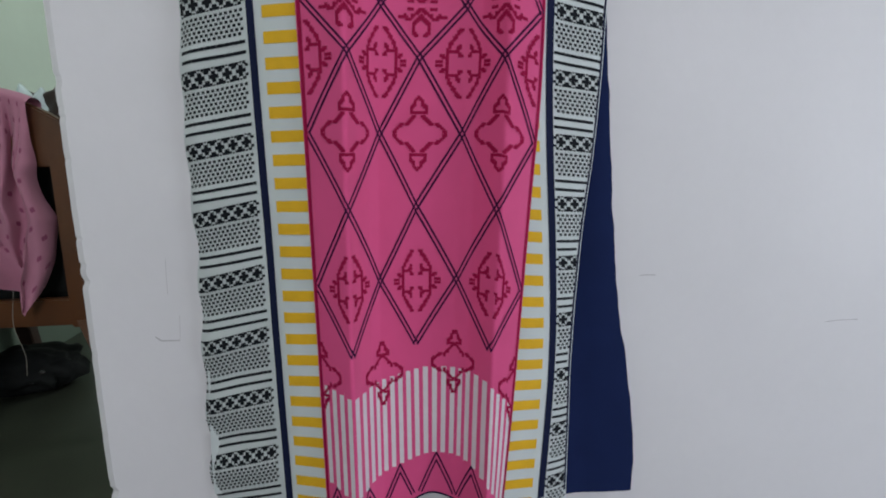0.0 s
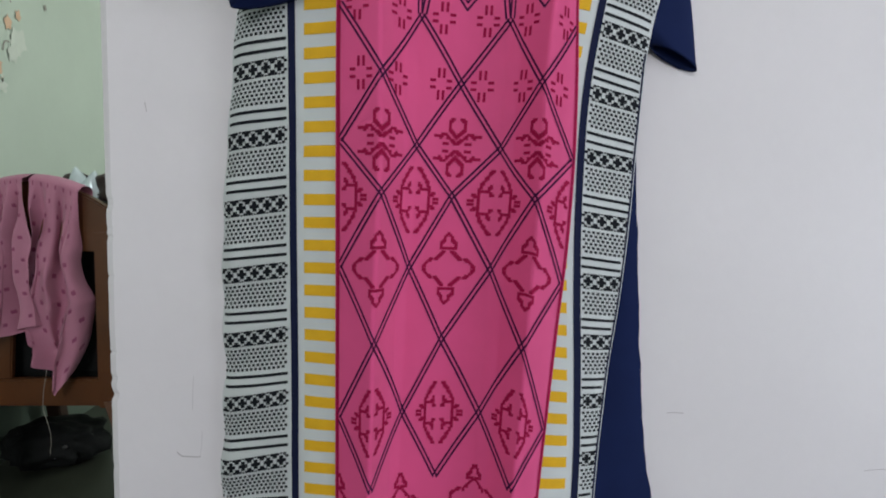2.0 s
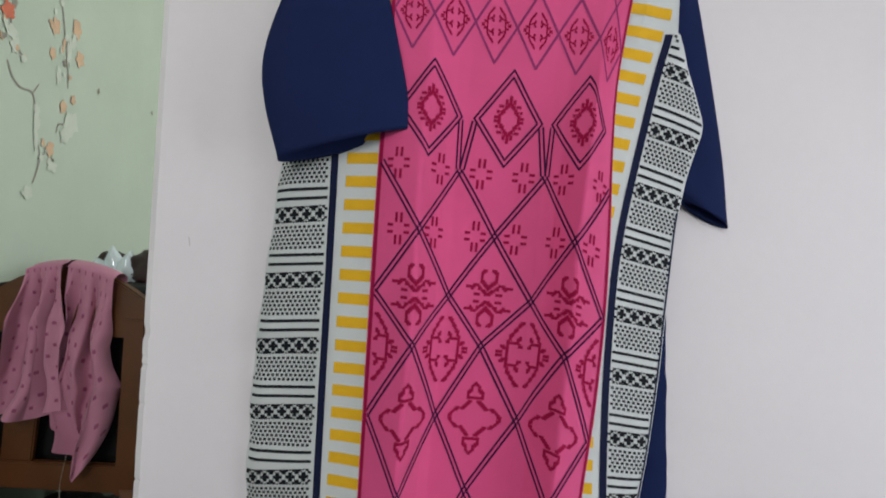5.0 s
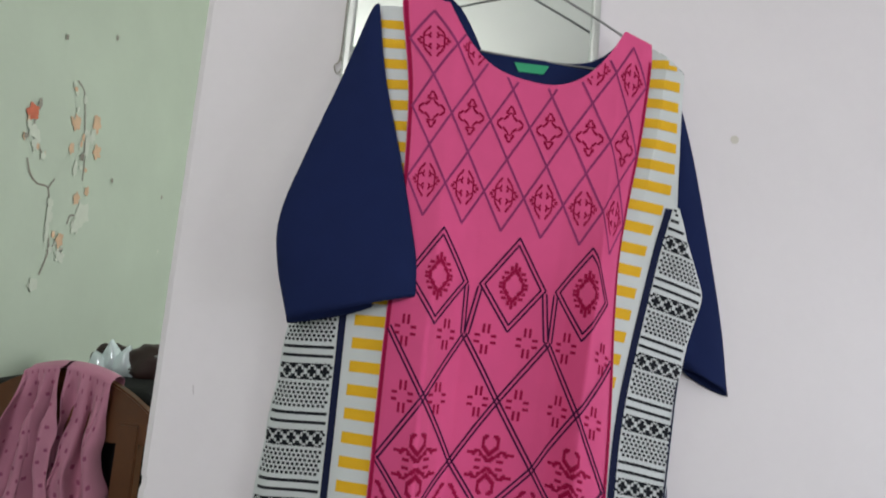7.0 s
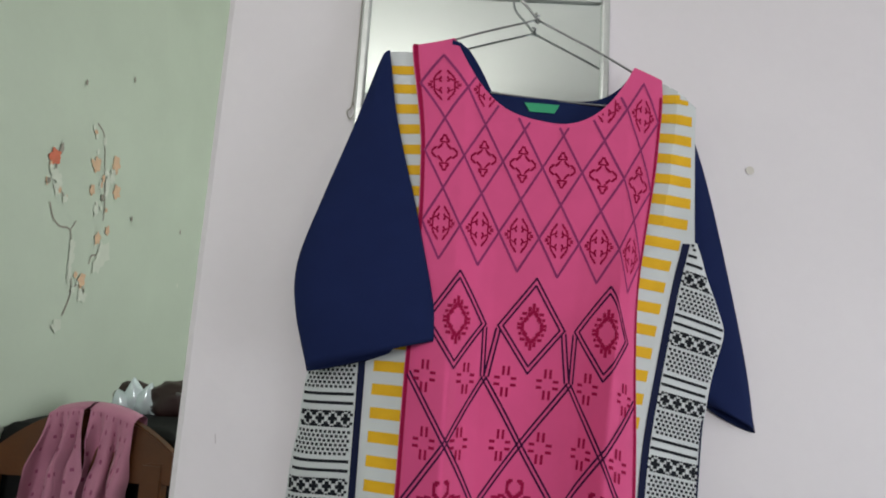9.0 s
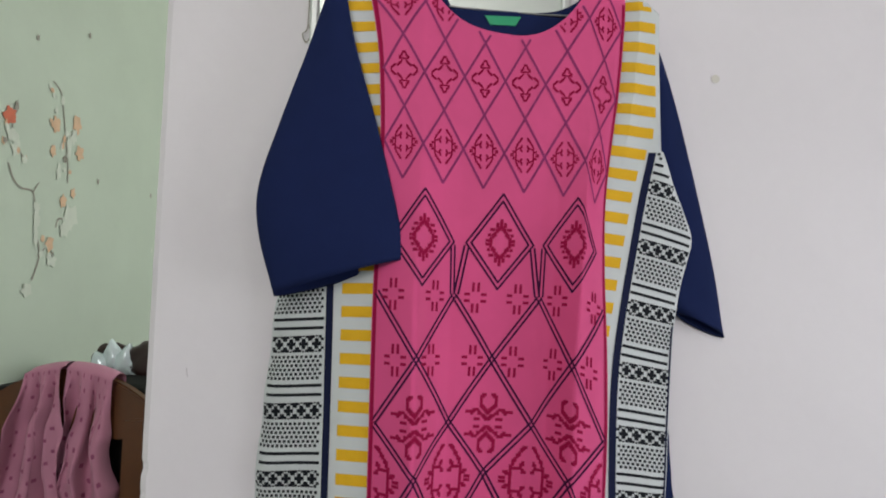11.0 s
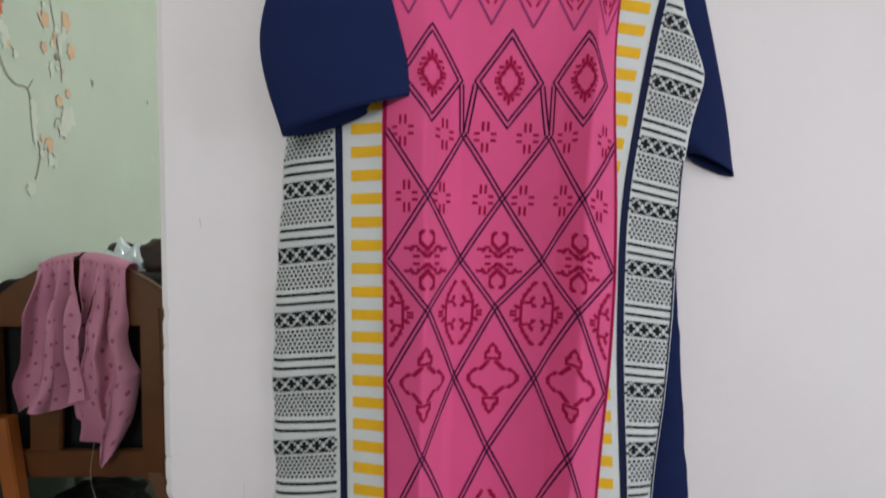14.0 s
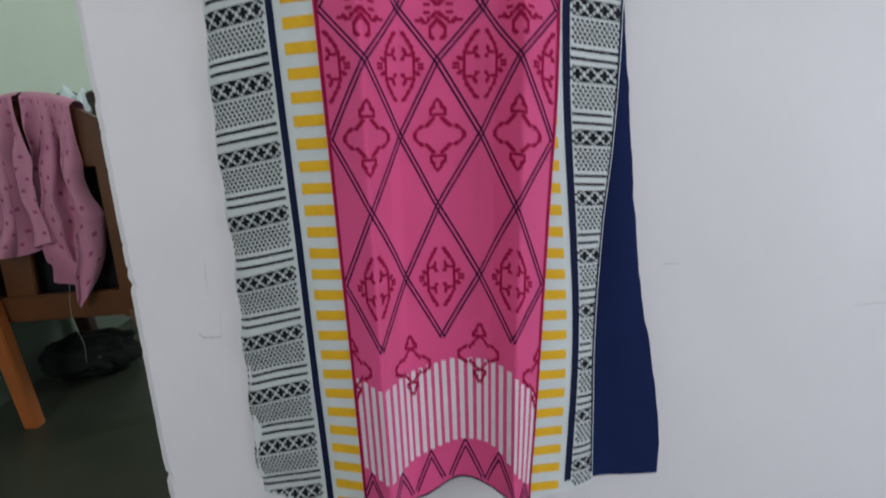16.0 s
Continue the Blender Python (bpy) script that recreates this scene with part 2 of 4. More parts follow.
def window_frame(name, x0, x1, z0, z1, at, axis):
    bm = bmesh.new()
    for a, b, c, d in ((x0, x0 + 0.05, z0, z1), (x1 - 0.05, x1, z0, z1), (x0 + 0.05, x1 - 0.05, z0, z0 + 0.05), (x0 + 0.05, x1 - 0.05, z1 - 0.05, z1), ((x0 + x1) / 2 - 0.02, (x0 + x1) / 2 + 0.02, z0 + 0.05, z1 - 0.05)):
        if axis == 0:
            box_bm((a, at, c), (b, at + 0.05, d), 0.004, bm)
        else:
            box_bm((at, a, c), (at + 0.05, b, d), 0.004, bm)
    return tagged(part(name, bm, FRAME), "white painted frame of an unseen opening", "window", kind="structure")


# frame of the added opening around the front right fill
window_frame("fill_frame_right", 1.2, 2.1, 0.08, 2.0, -2.5, 0)
window_frame("window_1", -1.2, -0.3, 1.2, 2.3, -2.5, 0)
window_frame("window_2", 2.1, 3.4, 1.2, 2.3, 1.7, 1)
# frame of the added low opening at the side fill
window_frame("fill_frame_side", -0.9, 0.2, 0.15, 1.15, 2.45, 1)

# ---- the kurta: boundaries of its panels, as x over z ----
column = {
    -2: curve_of((1.4, -0.152), (1.02, -0.153), (0.872, -0.156), (0.732, -0.157), (0.55, -0.166), (0.368, -0.170), (0.15, -0.174)),
    -1: curve_of((1.4, -0.099), (1.09, -0.1015), (0.951, -0.1115), (0.792, -0.117), (0.642, -0.126), (0.455, -0.134), (0.15, -0.141)),
    0: curve_of((1.4, -0.045), (1.074, -0.049), (0.961, -0.056), (0.868, -0.063), (0.731, -0.0735), (0.553, -0.085), (0.374, -0.092), (0.15, -0.097)),
    1: curve_of((1.4, 0.007), (1.09, 0.0035), (0.944, -0.0035), (0.79, -0.0135), (0.64, -0.024), (0.46, -0.0365), (0.15, -0.052)),
    2: curve_of((1.4, 0.066), (1.2, 0.060), (1.08, 0.0515), (1.02, 0.045), (0.866, 0.030), (0.728, 0.024), (0.545, 0.0105), (0.376, -0.001), (0.15, -0.014)),
}
pink_l = softened(curve_of((1.40, -0.236), (1.36, -0.228), (1.268, -0.212), (1.162, -0.2075), (0.95, -0.2115), (0.67, -0.2135), (0.42, -0.2145), (0.15, -0.216)), 0.03)
pink_r = softened(curve_of((1.336, 0.113), (1.227, 0.1025), (1.12, 0.086), (1.06, 0.078), (0.98, 0.0755), (0.86, 0.077), (0.77, 0.0755), (0.66, 0.069), (0.6, 0.062), (0.5, 0.052), (0.376, 0.040), (0.276, 0.030), (0.13, 0.014)), 0.03)
bord_r = softened(curve_of((1.34, 0.154), (1.15, 0.150), (1.083, 0.133), (0.978, 0.111), (0.905, 0.0965), (0.85, 0.089), (0.8, 0.086), (0.7, 0.084), (0.59, 0.0865), (0.46, 0.090), (0.4, 0.092), (0.33, 0.090), (0.275, 0.086), (0.12, 0.072)), 0.03)
side_r = softened(curve_of((1.144, 0.156), (1.026, 0.203), (0.965, 0.184), (0.904, 0.172), (0.837, 0.166), (0.774, 0.161), (0.722, 0.158), (0.665, 0.153), (0.6, 0.146), (0.517, 0.134), (0.413, 0.124), (0.32, 0.118), (0.12, 0.114)), 0.012)
navy_l = lambda z: -0.2735
side_l = softened(curve_of((1.4, -0.30), (1.1, -0.330), (0.95, -0.345), (0.85, -0.355), (0.735, -0.366), (0.605, -0.371), (0.5, -0.371), (0.394, -0.377), (0.207, -0.387), (0.12, -0.388)), 0.04)
NECK_L, NECK_R = (-0.174, 1.413), (0.074, 1.378)
M_EDGE = 3.1
M_AT = [-M_EDGE, -2, -1, 0, 1, 2, M_EDGE]


def top_edge(x):
    """Height of the shoulder seams and of the round neckline."""
    if x < NECK_L[0]:
        return float(np.interp(x, [-0.27, -0.232, -0.174], [1.388, 1.398, 1.413]))
    if x > NECK_R[0]:
        return float(np.interp(x, [0.074, 0.116, 0.160], [1.380, 1.362, 1.322]))
    s = (x - NECK_L[0]) / (NECK_R[0] - NECK_L[0])
    return NECK_L[1] + (NECK_R[1] - NECK_L[1]) * s - 0.103 * (1 - abs(2 * s - 1) ** 2.7)


def hem(x):
    return 0.134 + 0.026 * math.exp(-((x + 0.085) / 0.042) ** 2) - 0.010 * min(1.0, max(0.0, (x - 0.0) / 0.08)) - 0.003 * math.sin(x * 40)


# how far the cloth stands forward of its middle: two pressed ridges with steep inner flanks
fold_depth = softened(curve_of((-6.0, 0.0), (-4.2, 0.010), (-3.1, 0.026), (-2.5, 0.040), (-2.05, 0.050), (-1.75, 0.029), (-1.4, 0.011), (-1.05, 0.004), (-0.5, 0.001), (0.4, -0.002), (1.0, 0.000), (1.4, 0.006), (1.75, 0.020), (2.1, 0.038), (2.5, 0.031), (3.1, 0.020), (4.2, 0.008), (6.0, 0.0)), 0.05)


def m_of(x, z):
    """Half diamonds from the centre line at that place of the pink panel."""
    xs = [pink_l(z), *(column[m](z) for m in (-2, -1, 0, 1, 2)), pink_r(z)]
    if x < xs[0]:
        return -M_EDGE + (x - xs[0]) / 0.05
    if x > xs[-1]:
        return M_EDGE + (x - xs[-1]) / 0.05
    return lerp(x, xs, M_AT)


def folds(x, z):
    """Depth of the hanging cloth: two pressed ridges that fade towards the chest."""
    k = min(1.0, max(0.0, (1.17 - z) / 0.25))
    k = 0.12 + 0.88 * k * k * (3 - 2 * k)
    m = m_of(x, z) + 0.06 * noise.noise((0, 2, z * 5.0))
    d = fold_depth(m)
    y = 0.792 - d * k - 0.008 * (1 - k)
    y += 0.0012 * math.sin((x - 0.3 * (z - 0.8)) * 62.0)
    y += 0.003 * noise.noise((x * 7, z * 3.5, 1.7)) + 0.0012 * noise.noise((x * 22, z * 9, 5.1))
    if z > 1.0:
        y += 0.06 * (z - 1.0) * abs(x + 0.05) * 1.2
    if z > 1.33:
        y += 0.3 * (z - 1.33) ** 1.2
    return y


def rolled(x, z, xl, xr, back=0.012):
    """The side edges turn back towards the wall."""
    y = folds(x, z)
    d = min(x - xl, xr - x)
    return y + back * (1 - min(1.0, max(0.0, d) / 0.022)) ** 2


def pink_x(m, z):
    return lerp(m, M_AT, [pink_l(z), *(column[i](z) for i in (-2, -1, 0, 1, 2)), pink_r(z)])


def pink_point(m, z, lift=0.0):
    x = pink_x(m, z)
    e = max(0.0, (m - 2.6) / 0.5)
    return (x, folds(x, z) - 0.004 - 0.003 * min(1.0, max(0.0, m - 2.2)) + 0.003 * e * e - lift, z)


def print_point(m, z, lift=0.0):
    """The print sags a little towards the outer fold."""
    return pink_point(m, z - 0.0015 * m - 0.012 * max(0.0, m - 2.0), lift)


def left_point(d, z, lift=0.0):
    """Left sheet: d metres outwards from the edge of the pink panel."""
    x = pink_l(z) - d
    lean = (0.04 + 0.10 * min(1.0, max(0.0, (1.05 - z) / 0.8))) * max(0.0, d - 0.035)
    wave = 0.0035 * math.sin(z * 70 + d * 25) * min(1.0, max(0.0, d - 0.05) / 0.06)
    return (x, rolled(x, z, side_l(z), 9.0) + lean + wave - lift, z)


def right_point(d, z, lift=0.0):
    """Right sheet: d metres outwards from the navy piping, negative towards the pink panel."""
    x = bord_r(z) + d
    return (x, rolled(x, z, -9.0, max(side_r(z), bord_r(z) + 0.004) + 0.6 * max(0.0, z - 1.10), 0.005) + 0.004 - 0.008 * min(1.0, max(0.0, (z - 1.1) / 0.1)) * min(1.0, max(0.0, (x - pink_r(z)) / 0.02)) - lift, z)


LIFT = 0.0007
kurta = tagged(new("kurta"), "pink printed long kurta with navy sleeves on a wire hanger", "kurta")


def pink_sheet(a, b):
    m = (2 * a - 1) * M_EDGE
    zt = 1.36
    for _ in range(6):
        zt = top_edge(pink_x(m, zt))
    zb = hem(pink_x(m, 0.16))
    z = zt + (zb - zt) * b
    return pink_point(m, z)


def left_sheet(a, b):
    zt, zb = 1.389, hem(-0.3)
    z = zt + (zb - zt) * b
    inner = -0.012
    d = inner + (pink_l(z) - side_l(z) - inner) * a
    if z > 1.15:
        d = min(d, pink_l(z) + 0.268)
    return left_point(d, min(z, top_edge(pink_l(z) - d)))


def right_sheet(a, b):
    zt, zb = 1.36, hem(0.08)
    z = zt + (zb - zt) * b
    hi = side_r(z) - bord_r(z) if z < 1.141 else 0.004
    lo = max(-0.080, pink_r(z) - bord_r(z) - 0.012)
    d = lo + (max(0.004, hi) - lo) * a
    return right_point(d, min(z, top_edge(bord_r(z) + d)))


piece("front_panel", *grid(110, 330, pink_sheet), PINK, kurta, "pink centre panel with diamond print")
piece("side_panel", *grid(50, 300, left_sheet), WHITE, kurta, "white panel with black and yellow print")
piece("side_panel", *grid(60, 300, right_sheet), WHITE, kurta, "white panel with black and yellow print")


class Print:
    """Flat printed shapes that follow a sheet of the cloth."""

    def __init__(self, point, keep):
        self.point, self.keep, self.vs, self.fs = point, keep, [], []

    def quad(self, a, b, c, d):
        q = (a, b, c, d)
        if all(self.keep(*p) for p in q):
            n = len(self.vs)
            self.vs += [self.point(p[0], p[1], LIFT) for p in q]
            self.fs.append((n, n + 1, n + 2, n + 3))

    def bar(self, u0, u1, z0, z1, nu=4, nz=1, slope=0.0):
        for i in range(nu):
            for j in range(nz):
                a, b = u0 + (u1 - u0) * i / nu, u0 + (u1 - u0) * (i + 1) / nu
                p, q = z0 + (z1 - z0) * j / nz, z0 + (z1 - z0) * (j + 1) / nz
                self.quad((a, p + slope * a), (b, p + slope * b), (b, q + slope * b), (a, q + slope * a))

    def stroke(self, pts, width, su=1.0, step=0.006):
        """A line of that width through the points; su: metres to one unit across."""
        for (a, p), (b, q) in zip(pts, pts[1:]):
            du, dz = (b - a) * su, q - p
            length = math.hypot(du, dz) or 1e-6
            nx, nz = -dz / length * width / 2, du / length * width / 2
            ex, ez = du / length * width * 0.25 / su, dz / length * width * 0.25
            a2, p2, b2, q2 = a - ex, p - ez, b + ex, q + ez
            n = max(1, int(length / step))
            for i in range(n):
                s, t = i / n, (i + 1) / n
                u0, z0, u1, z1 = a2 + (b2 - a2) * s, p2 + (q2 - p2) * s, a2 + (b2 - a2) * t, p2 + (q2 - p2) * t
                self.quad((u0 + nx / su, z0 + nz), (u0 - nx / su, z0 - nz), (u1 - nx / su, z1 - nz), (u1 + nx / su, z1 + nz))

    def finish(self, name, mat, label):
        # faces look outwards, to the room
        return piece(name, self.vs, self.fs, mat, kurta, label, smooth=True)


def pink_keep(m, z):
    return abs(m) <= M_EDGE - 0.02 and 0.125 < z < top_edge(pink_x(m, z)) - 0.002 and z > hem(pink_x(m, z)) + 0.012 * max(0.0, m - 2.0) + 0.005


U = 0.0515  # metres to one half diamond
R0, R1, R2, R3, R4, R5, R6, R7 = 0.9475, 0.8690, 0.7910, 0.7315, 0.6415, 0.5520, 0.4590, 0.3740

lines = Print(print_point, pink_keep)


def double_line(pts, gap=0.0052, w=0.0024):
    """Two parallel lines with mitred corners along the points."""
    q = [(a * U, z) for a, z in pts]
    closed = pts[0] == pts[-1]
    normals = []
    for (a, p), (b, r) in zip(q, q[1:]):
        n = math.hypot(b - a, r - p)
        normals.append((-(r - p) / n, (b - a) / n))
    for s in (-gap / 2, gap / 2):
        line = []
        for i, (x, z) in enumerate(q):
            n0 = normals[i - 1] if i else (normals[-1] if closed else normals[0])
            n1 = normals[i] if i < len(normals) else (normals[0] if closed else normals[-1])
            k = s / (1 + n0[0] * n1[0] + n0[1] * n1[1])
            line.append(((x + (n0[0] + n1[0]) * k) / U, z + (n0[1] + n1[1]) * k))
        lines.stroke(line, w, U)


# large lattice: nodes on odd and even half diamonds by turns
for za, zb, odd in ((R0, R1, True), (R1, R2, False), (R2, R3, True), (R3, R4, False), (R4, R5, True), (R5, R6, False), (R6, R7, True)):
    for m in (-3, -2, -1, 0, 1, 2, 3):
        if (m % 2 == 1) == odd:
            for d in (-1, 1):
                if abs(m + d) <= 3:
                    double_line([(m, za), (m + d, zb)])
# top row: separate diamonds, tied to the lattice by steep lines
for c in (-1.92, 0, 1.86):
    zt, zs, zb = 1.0745 - 0.003 * (c > 1), 1.0150, 0.9615
    double_line([(c, zt), (c - 0.75, zs), (c, zb), (c + 0.75, zs), (c, zt)])
for a, b in ((-1.13, -1.05), (-0.79, -0.95), (0.79, 0.95), (1.07, 1.05)):
    double_line([(a, 1.0105), (b, R0 + 0.002)])
stripe_low = softened(curve_of((-3.1, 0.209), (-2.0, 0.180), (-0.7, 0.205), (0.3, 0.223), (1.4, 0.215), (2.5, 0.178), (3.1, 0.170)), 0.3)
stripe_top = softened(curve_of((-3.1, 0.336), (-1.9, 0.317), (-0.7, 0.331), (0.4, 0.344), (1.8, 0.335), (2.6, 0.315), (3.1, 0.308)), 0.3)


# zigzag over the hem
for c in (-2.7, -1.62, -0.54, 0.54, 1.62, 2.7):
    za = stripe_low(c) - 0.006
    double_line([(c - 0.54, za - 0.055), (c, za), (c + 0.54, za - 0.055)])
lines.finish("line_print", INK_LINE, "thin dark purple double lines in diamonds")

thin = Print(print_point, pink_keep)
SMALL = [1.3720, 1.2760, 1.1800, 1.0845]
SMALL_AT = [-2.5, -1.5, -0.5, 0.5, 1.5, 2.5]
tilt = lambda c: -0.0032 * c
for c in SMALL_AT:
    for za, zb in zip(SMALL, SMALL[1:]):
        zm = (za + zb) / 2
        for d in (-0.5, 0.5):
            thin.stroke([(c, za + tilt(c)), (c + d, zm + tilt(c + d)), (c, zb + tilt(c))], 0.0030, U)
thin.finish("line_print", INK_THIN, "mauve lines in small diamonds")

red = Print(print_point, pink_keep)
PX = 0.00070
CAT = [[(0, 63), (6, 56), (8, 50), (13, 44), (13, 37), (0, 36)], [(7, 31), (22, 15)], [(28, 17), (37, 12), (45, 4), (45, 0)]]
OVAL = [[(8, 57), (24, 34), (29, 22), (29, 0)], [(27, 20), (13, 21)], [(13, 22), (9, 30)], [(13, 20), (8, 12)], [(33, 9), (38, 14)], [(39, 4), (45, 4)]]
SPIDER = [[(7, 50), (14, 44), (14, 33), (7, 24), (0, 17)], [(0, 6), (10, 14), (22, 24), (29, 18), (38, 21)], [(16, 5), (24, 5)]]
RUG = [[(0, 33), (5, 28), (9, 21), (14, 14), (18, 7), (18, 0)], [(0, 46), (0, 34)], [(7, 34), (7, 38)], [(14, 25), (17, 25)], [(21, 14), (24, 14)], [(21, 4), (27, 4)]]


def motif(shape, m, z, k=1.0, w=0.0041, kx=1.0):
    """A woven-look motif: its strokes fall on small square cells, mirrored both ways."""
    cell = w * 0.56
    cells = set()
    for pts in shape:
        for (xa, ya), (xb, yb) in zip(pts, pts[1:]):
            n = int(math.hypot(xb - xa, yb - ya) * PX * k / cell * 3) + 1
            for i in range(n + 1):
                x, y = (xa + (xb - xa) * i / n) * PX * k * kx, (ya + (yb - ya) * i / n) * PX * k
                cells.add((round(x / cell), round(y / cell)))
    for i, j in {(sx * i, sz * j) for i, j in cells for sx in (-1, 1) for sz in (-1, 1)}:
        u, v, h = m + i * cell / U, z + j * cell, w * 0.46
        red.quad((u - h / U, v - h), (u + h / U, v - h), (u + h / U, v + h), (u - h / U, v + h))


def hash_mark(m, z):
    """Two short upright bars above and below, two flat ones on either side."""
    for sx in (-1, 1):
        for sz in (-1, 1):
            a = m + sx * 0.0031 / U
            red.bar(a - 0.0016 / U, a + 0.0016 / U, z + sz * 0.0074, z + sz * 0.0192, 1, 2)
            b = m + sx * 0.0100 / U
            red.bar(b - 0.0035 / U, b + 0.0035 / U, z + sz * 0.0042 - 0.0018, z + sz * 0.0042 + 0.0018, 2, 1)


for m in (-2, 0, 2):
    motif(SPIDER, m, R2, 1.0)
    motif(CAT, m, R4, 1.0)
    motif(OVAL, m, R6 - 0.002, 0.98, kx=0.95)
for m, z in ((-3, 0.345), (-1, 0.336), (1, 0.348), (3, 0.330)):
    motif(OVAL, m, R3 - 0.007, 1.0)
    motif(CAT, m, z, 0.95)
for m in (-1.55, -0.5, 0.5, 1.5, -2.6, 2.6):
    hash_mark(m, R0 - 0.002)
for m in (-2.5, -1.6, -0.48, 0.48, 1.5, 2.5):
    hash_mark(m, R1 - 0.002)
for c in (-1.92, 0, 1.86):
    motif(RUG, c, 1.0165, 0.9, 0.0042)
for c in SMALL_AT:
    motif(OVAL, c, (SMALL[2] + SMALL[3]) / 2 + tilt(c), 0.56, 0.0022, 1.0)
    motif(CAT, c, (SMALL[1] + SMALL[2]) / 2 + tilt(c), 0.56, 0.0024, 0.95)
    motif(OVAL, c, (SMALL[0] + SMALL[1]) / 2 + tilt(c), 0.56, 0.0022, 1.0)
for i in range(90):
    za, zb = 1.41 - 0.0145 * i, 1.41 - 0.0145 * (i + 1)
    red.quad((-M_EDGE + 0.02, za), (-M_EDGE + 0.11, za), (-M_EDGE + 0.11, zb), (-M_EDGE + 0.02, zb))
    red.quad((M_EDGE - 0.11, za), (M_EDGE - 0.02, za), (M_EDGE - 0.02, zb), (M_EDGE - 0.11, zb))
red.finish("motif_print", INK_RED, "crimson woven-style motifs and edging")

hem_edge = Print(pink_point, lambda m, z: True)
for i in range(62):
    a, b = -3.1 + 0.1 * i, -3.0 + 0.1 * i
    za, zb = hem(pink_x(a, 0.16)), hem(pink_x(b, 0.16))
    hem_edge.quad((a, za + 0.0002), (b, zb + 0.0002), (b, zb + 0.0032), (a, za + 0.0032))
hem_edge.finish("hem_edging", INK_NAVY, "narrow navy edge of the hem")

# white stripes over the hem, with a wavy upper and lower bound
stripes = Print(print_point, pink_keep)
count = 25
for i in range(count):
    m = -3.0 + 6.0 * (i + 0.5) / count
    hi, lo = stripe_top(m), stripe_low(m)
    stripes.bar(m - 0.066, m + 0.066, lo, hi, 2, 24)
stripes.vs = [(x, y + 0.0003, z) for x, y, z in stripes.vs]
stripes.finish("stripe_print", INK_WHITE, "white vertical stripes over the hem")


def left_keep(d, z):
    return d < pink_l(z) - side_l(z) - 0.001 and hem(-0.3) + 0.002 < z < min(1.388, top_edge(pink_l(z) - d)) - 0.001


def right_keep(d, z):
    hi = side_r(z) - bord_r(z) if z < 1.141 else 0.004
    return pink_r(z) - bord_r(z) - 0.010 < d < hi - 0.001 and hem(0.1) + 0.002 < z < top_edge(bord_r(z) + d) - 0.001


for i in range(-22, 24):
    z = 0.7254 + (0.0288 if i > 0 else 0.0276) * i
    zr = 0.424 + 0.02848 * (i + 11) - 0.0036
    gap = 0.0150 - 0.0135 * min(1.0, max(0.0, (zr - 1.10) / 0.07))
    bar_l, bar_r = Print(left_point, left_keep), Print(right_point, right_keep)
    bar_l.bar(0.0005, 0.0400, z - 0.0068, z + 0.0068, 6, 2)
    bar_r.bar(-0.080, -gap, zr - 0.0068, zr + 0.0068, 14, 2, -0.12)
    for bar in (bar_l, bar_r):
        if bar.fs:
            bar.finish("yellow_bar", INK_YELLOW, "")

# navy piping, black dots, lines and crosses
piping_l, piping_r, edging = Print(left_point, left_keep), Print(right_point, right_keep), Print(right_point, right_keep)
for i in range(110):
    za, zb = 0.14 + 0.0112 * i, 0.14 + 0.0112 * (i + 1)
    d0, d1 = pink_l(za) - navy_l(za) - 0.0110, pink_l(zb) - navy_l(zb) - 0.0110
    piping_l.quad((d0, za), (d1, zb), (d1 + 0.0095, zb), (d0 + 0.0095, za))
    if zb < 1.15:
        piping_r.quad((-0.006, za), (-0.006, zb), (0.0038, zb), (0.0038, za))
    r0, r1 = side_r(za) - bord_r(za) - 0.0045, side_r(zb) - bord_r(zb) - 0.0045
    if zb < 0.92 and r0 > 0.01:
        edging.quad((r0, za), (r1, zb), (r1 + 0.003, zb), (r0 + 0.003, za))
piping_l.finish("piping", INK_NAVY, "navy piping strip")
piping_r.finish("piping", INK_NAVY, "navy piping strip")
edging.finish("edging", INK_NAVY, "thin navy edge of the side slit")


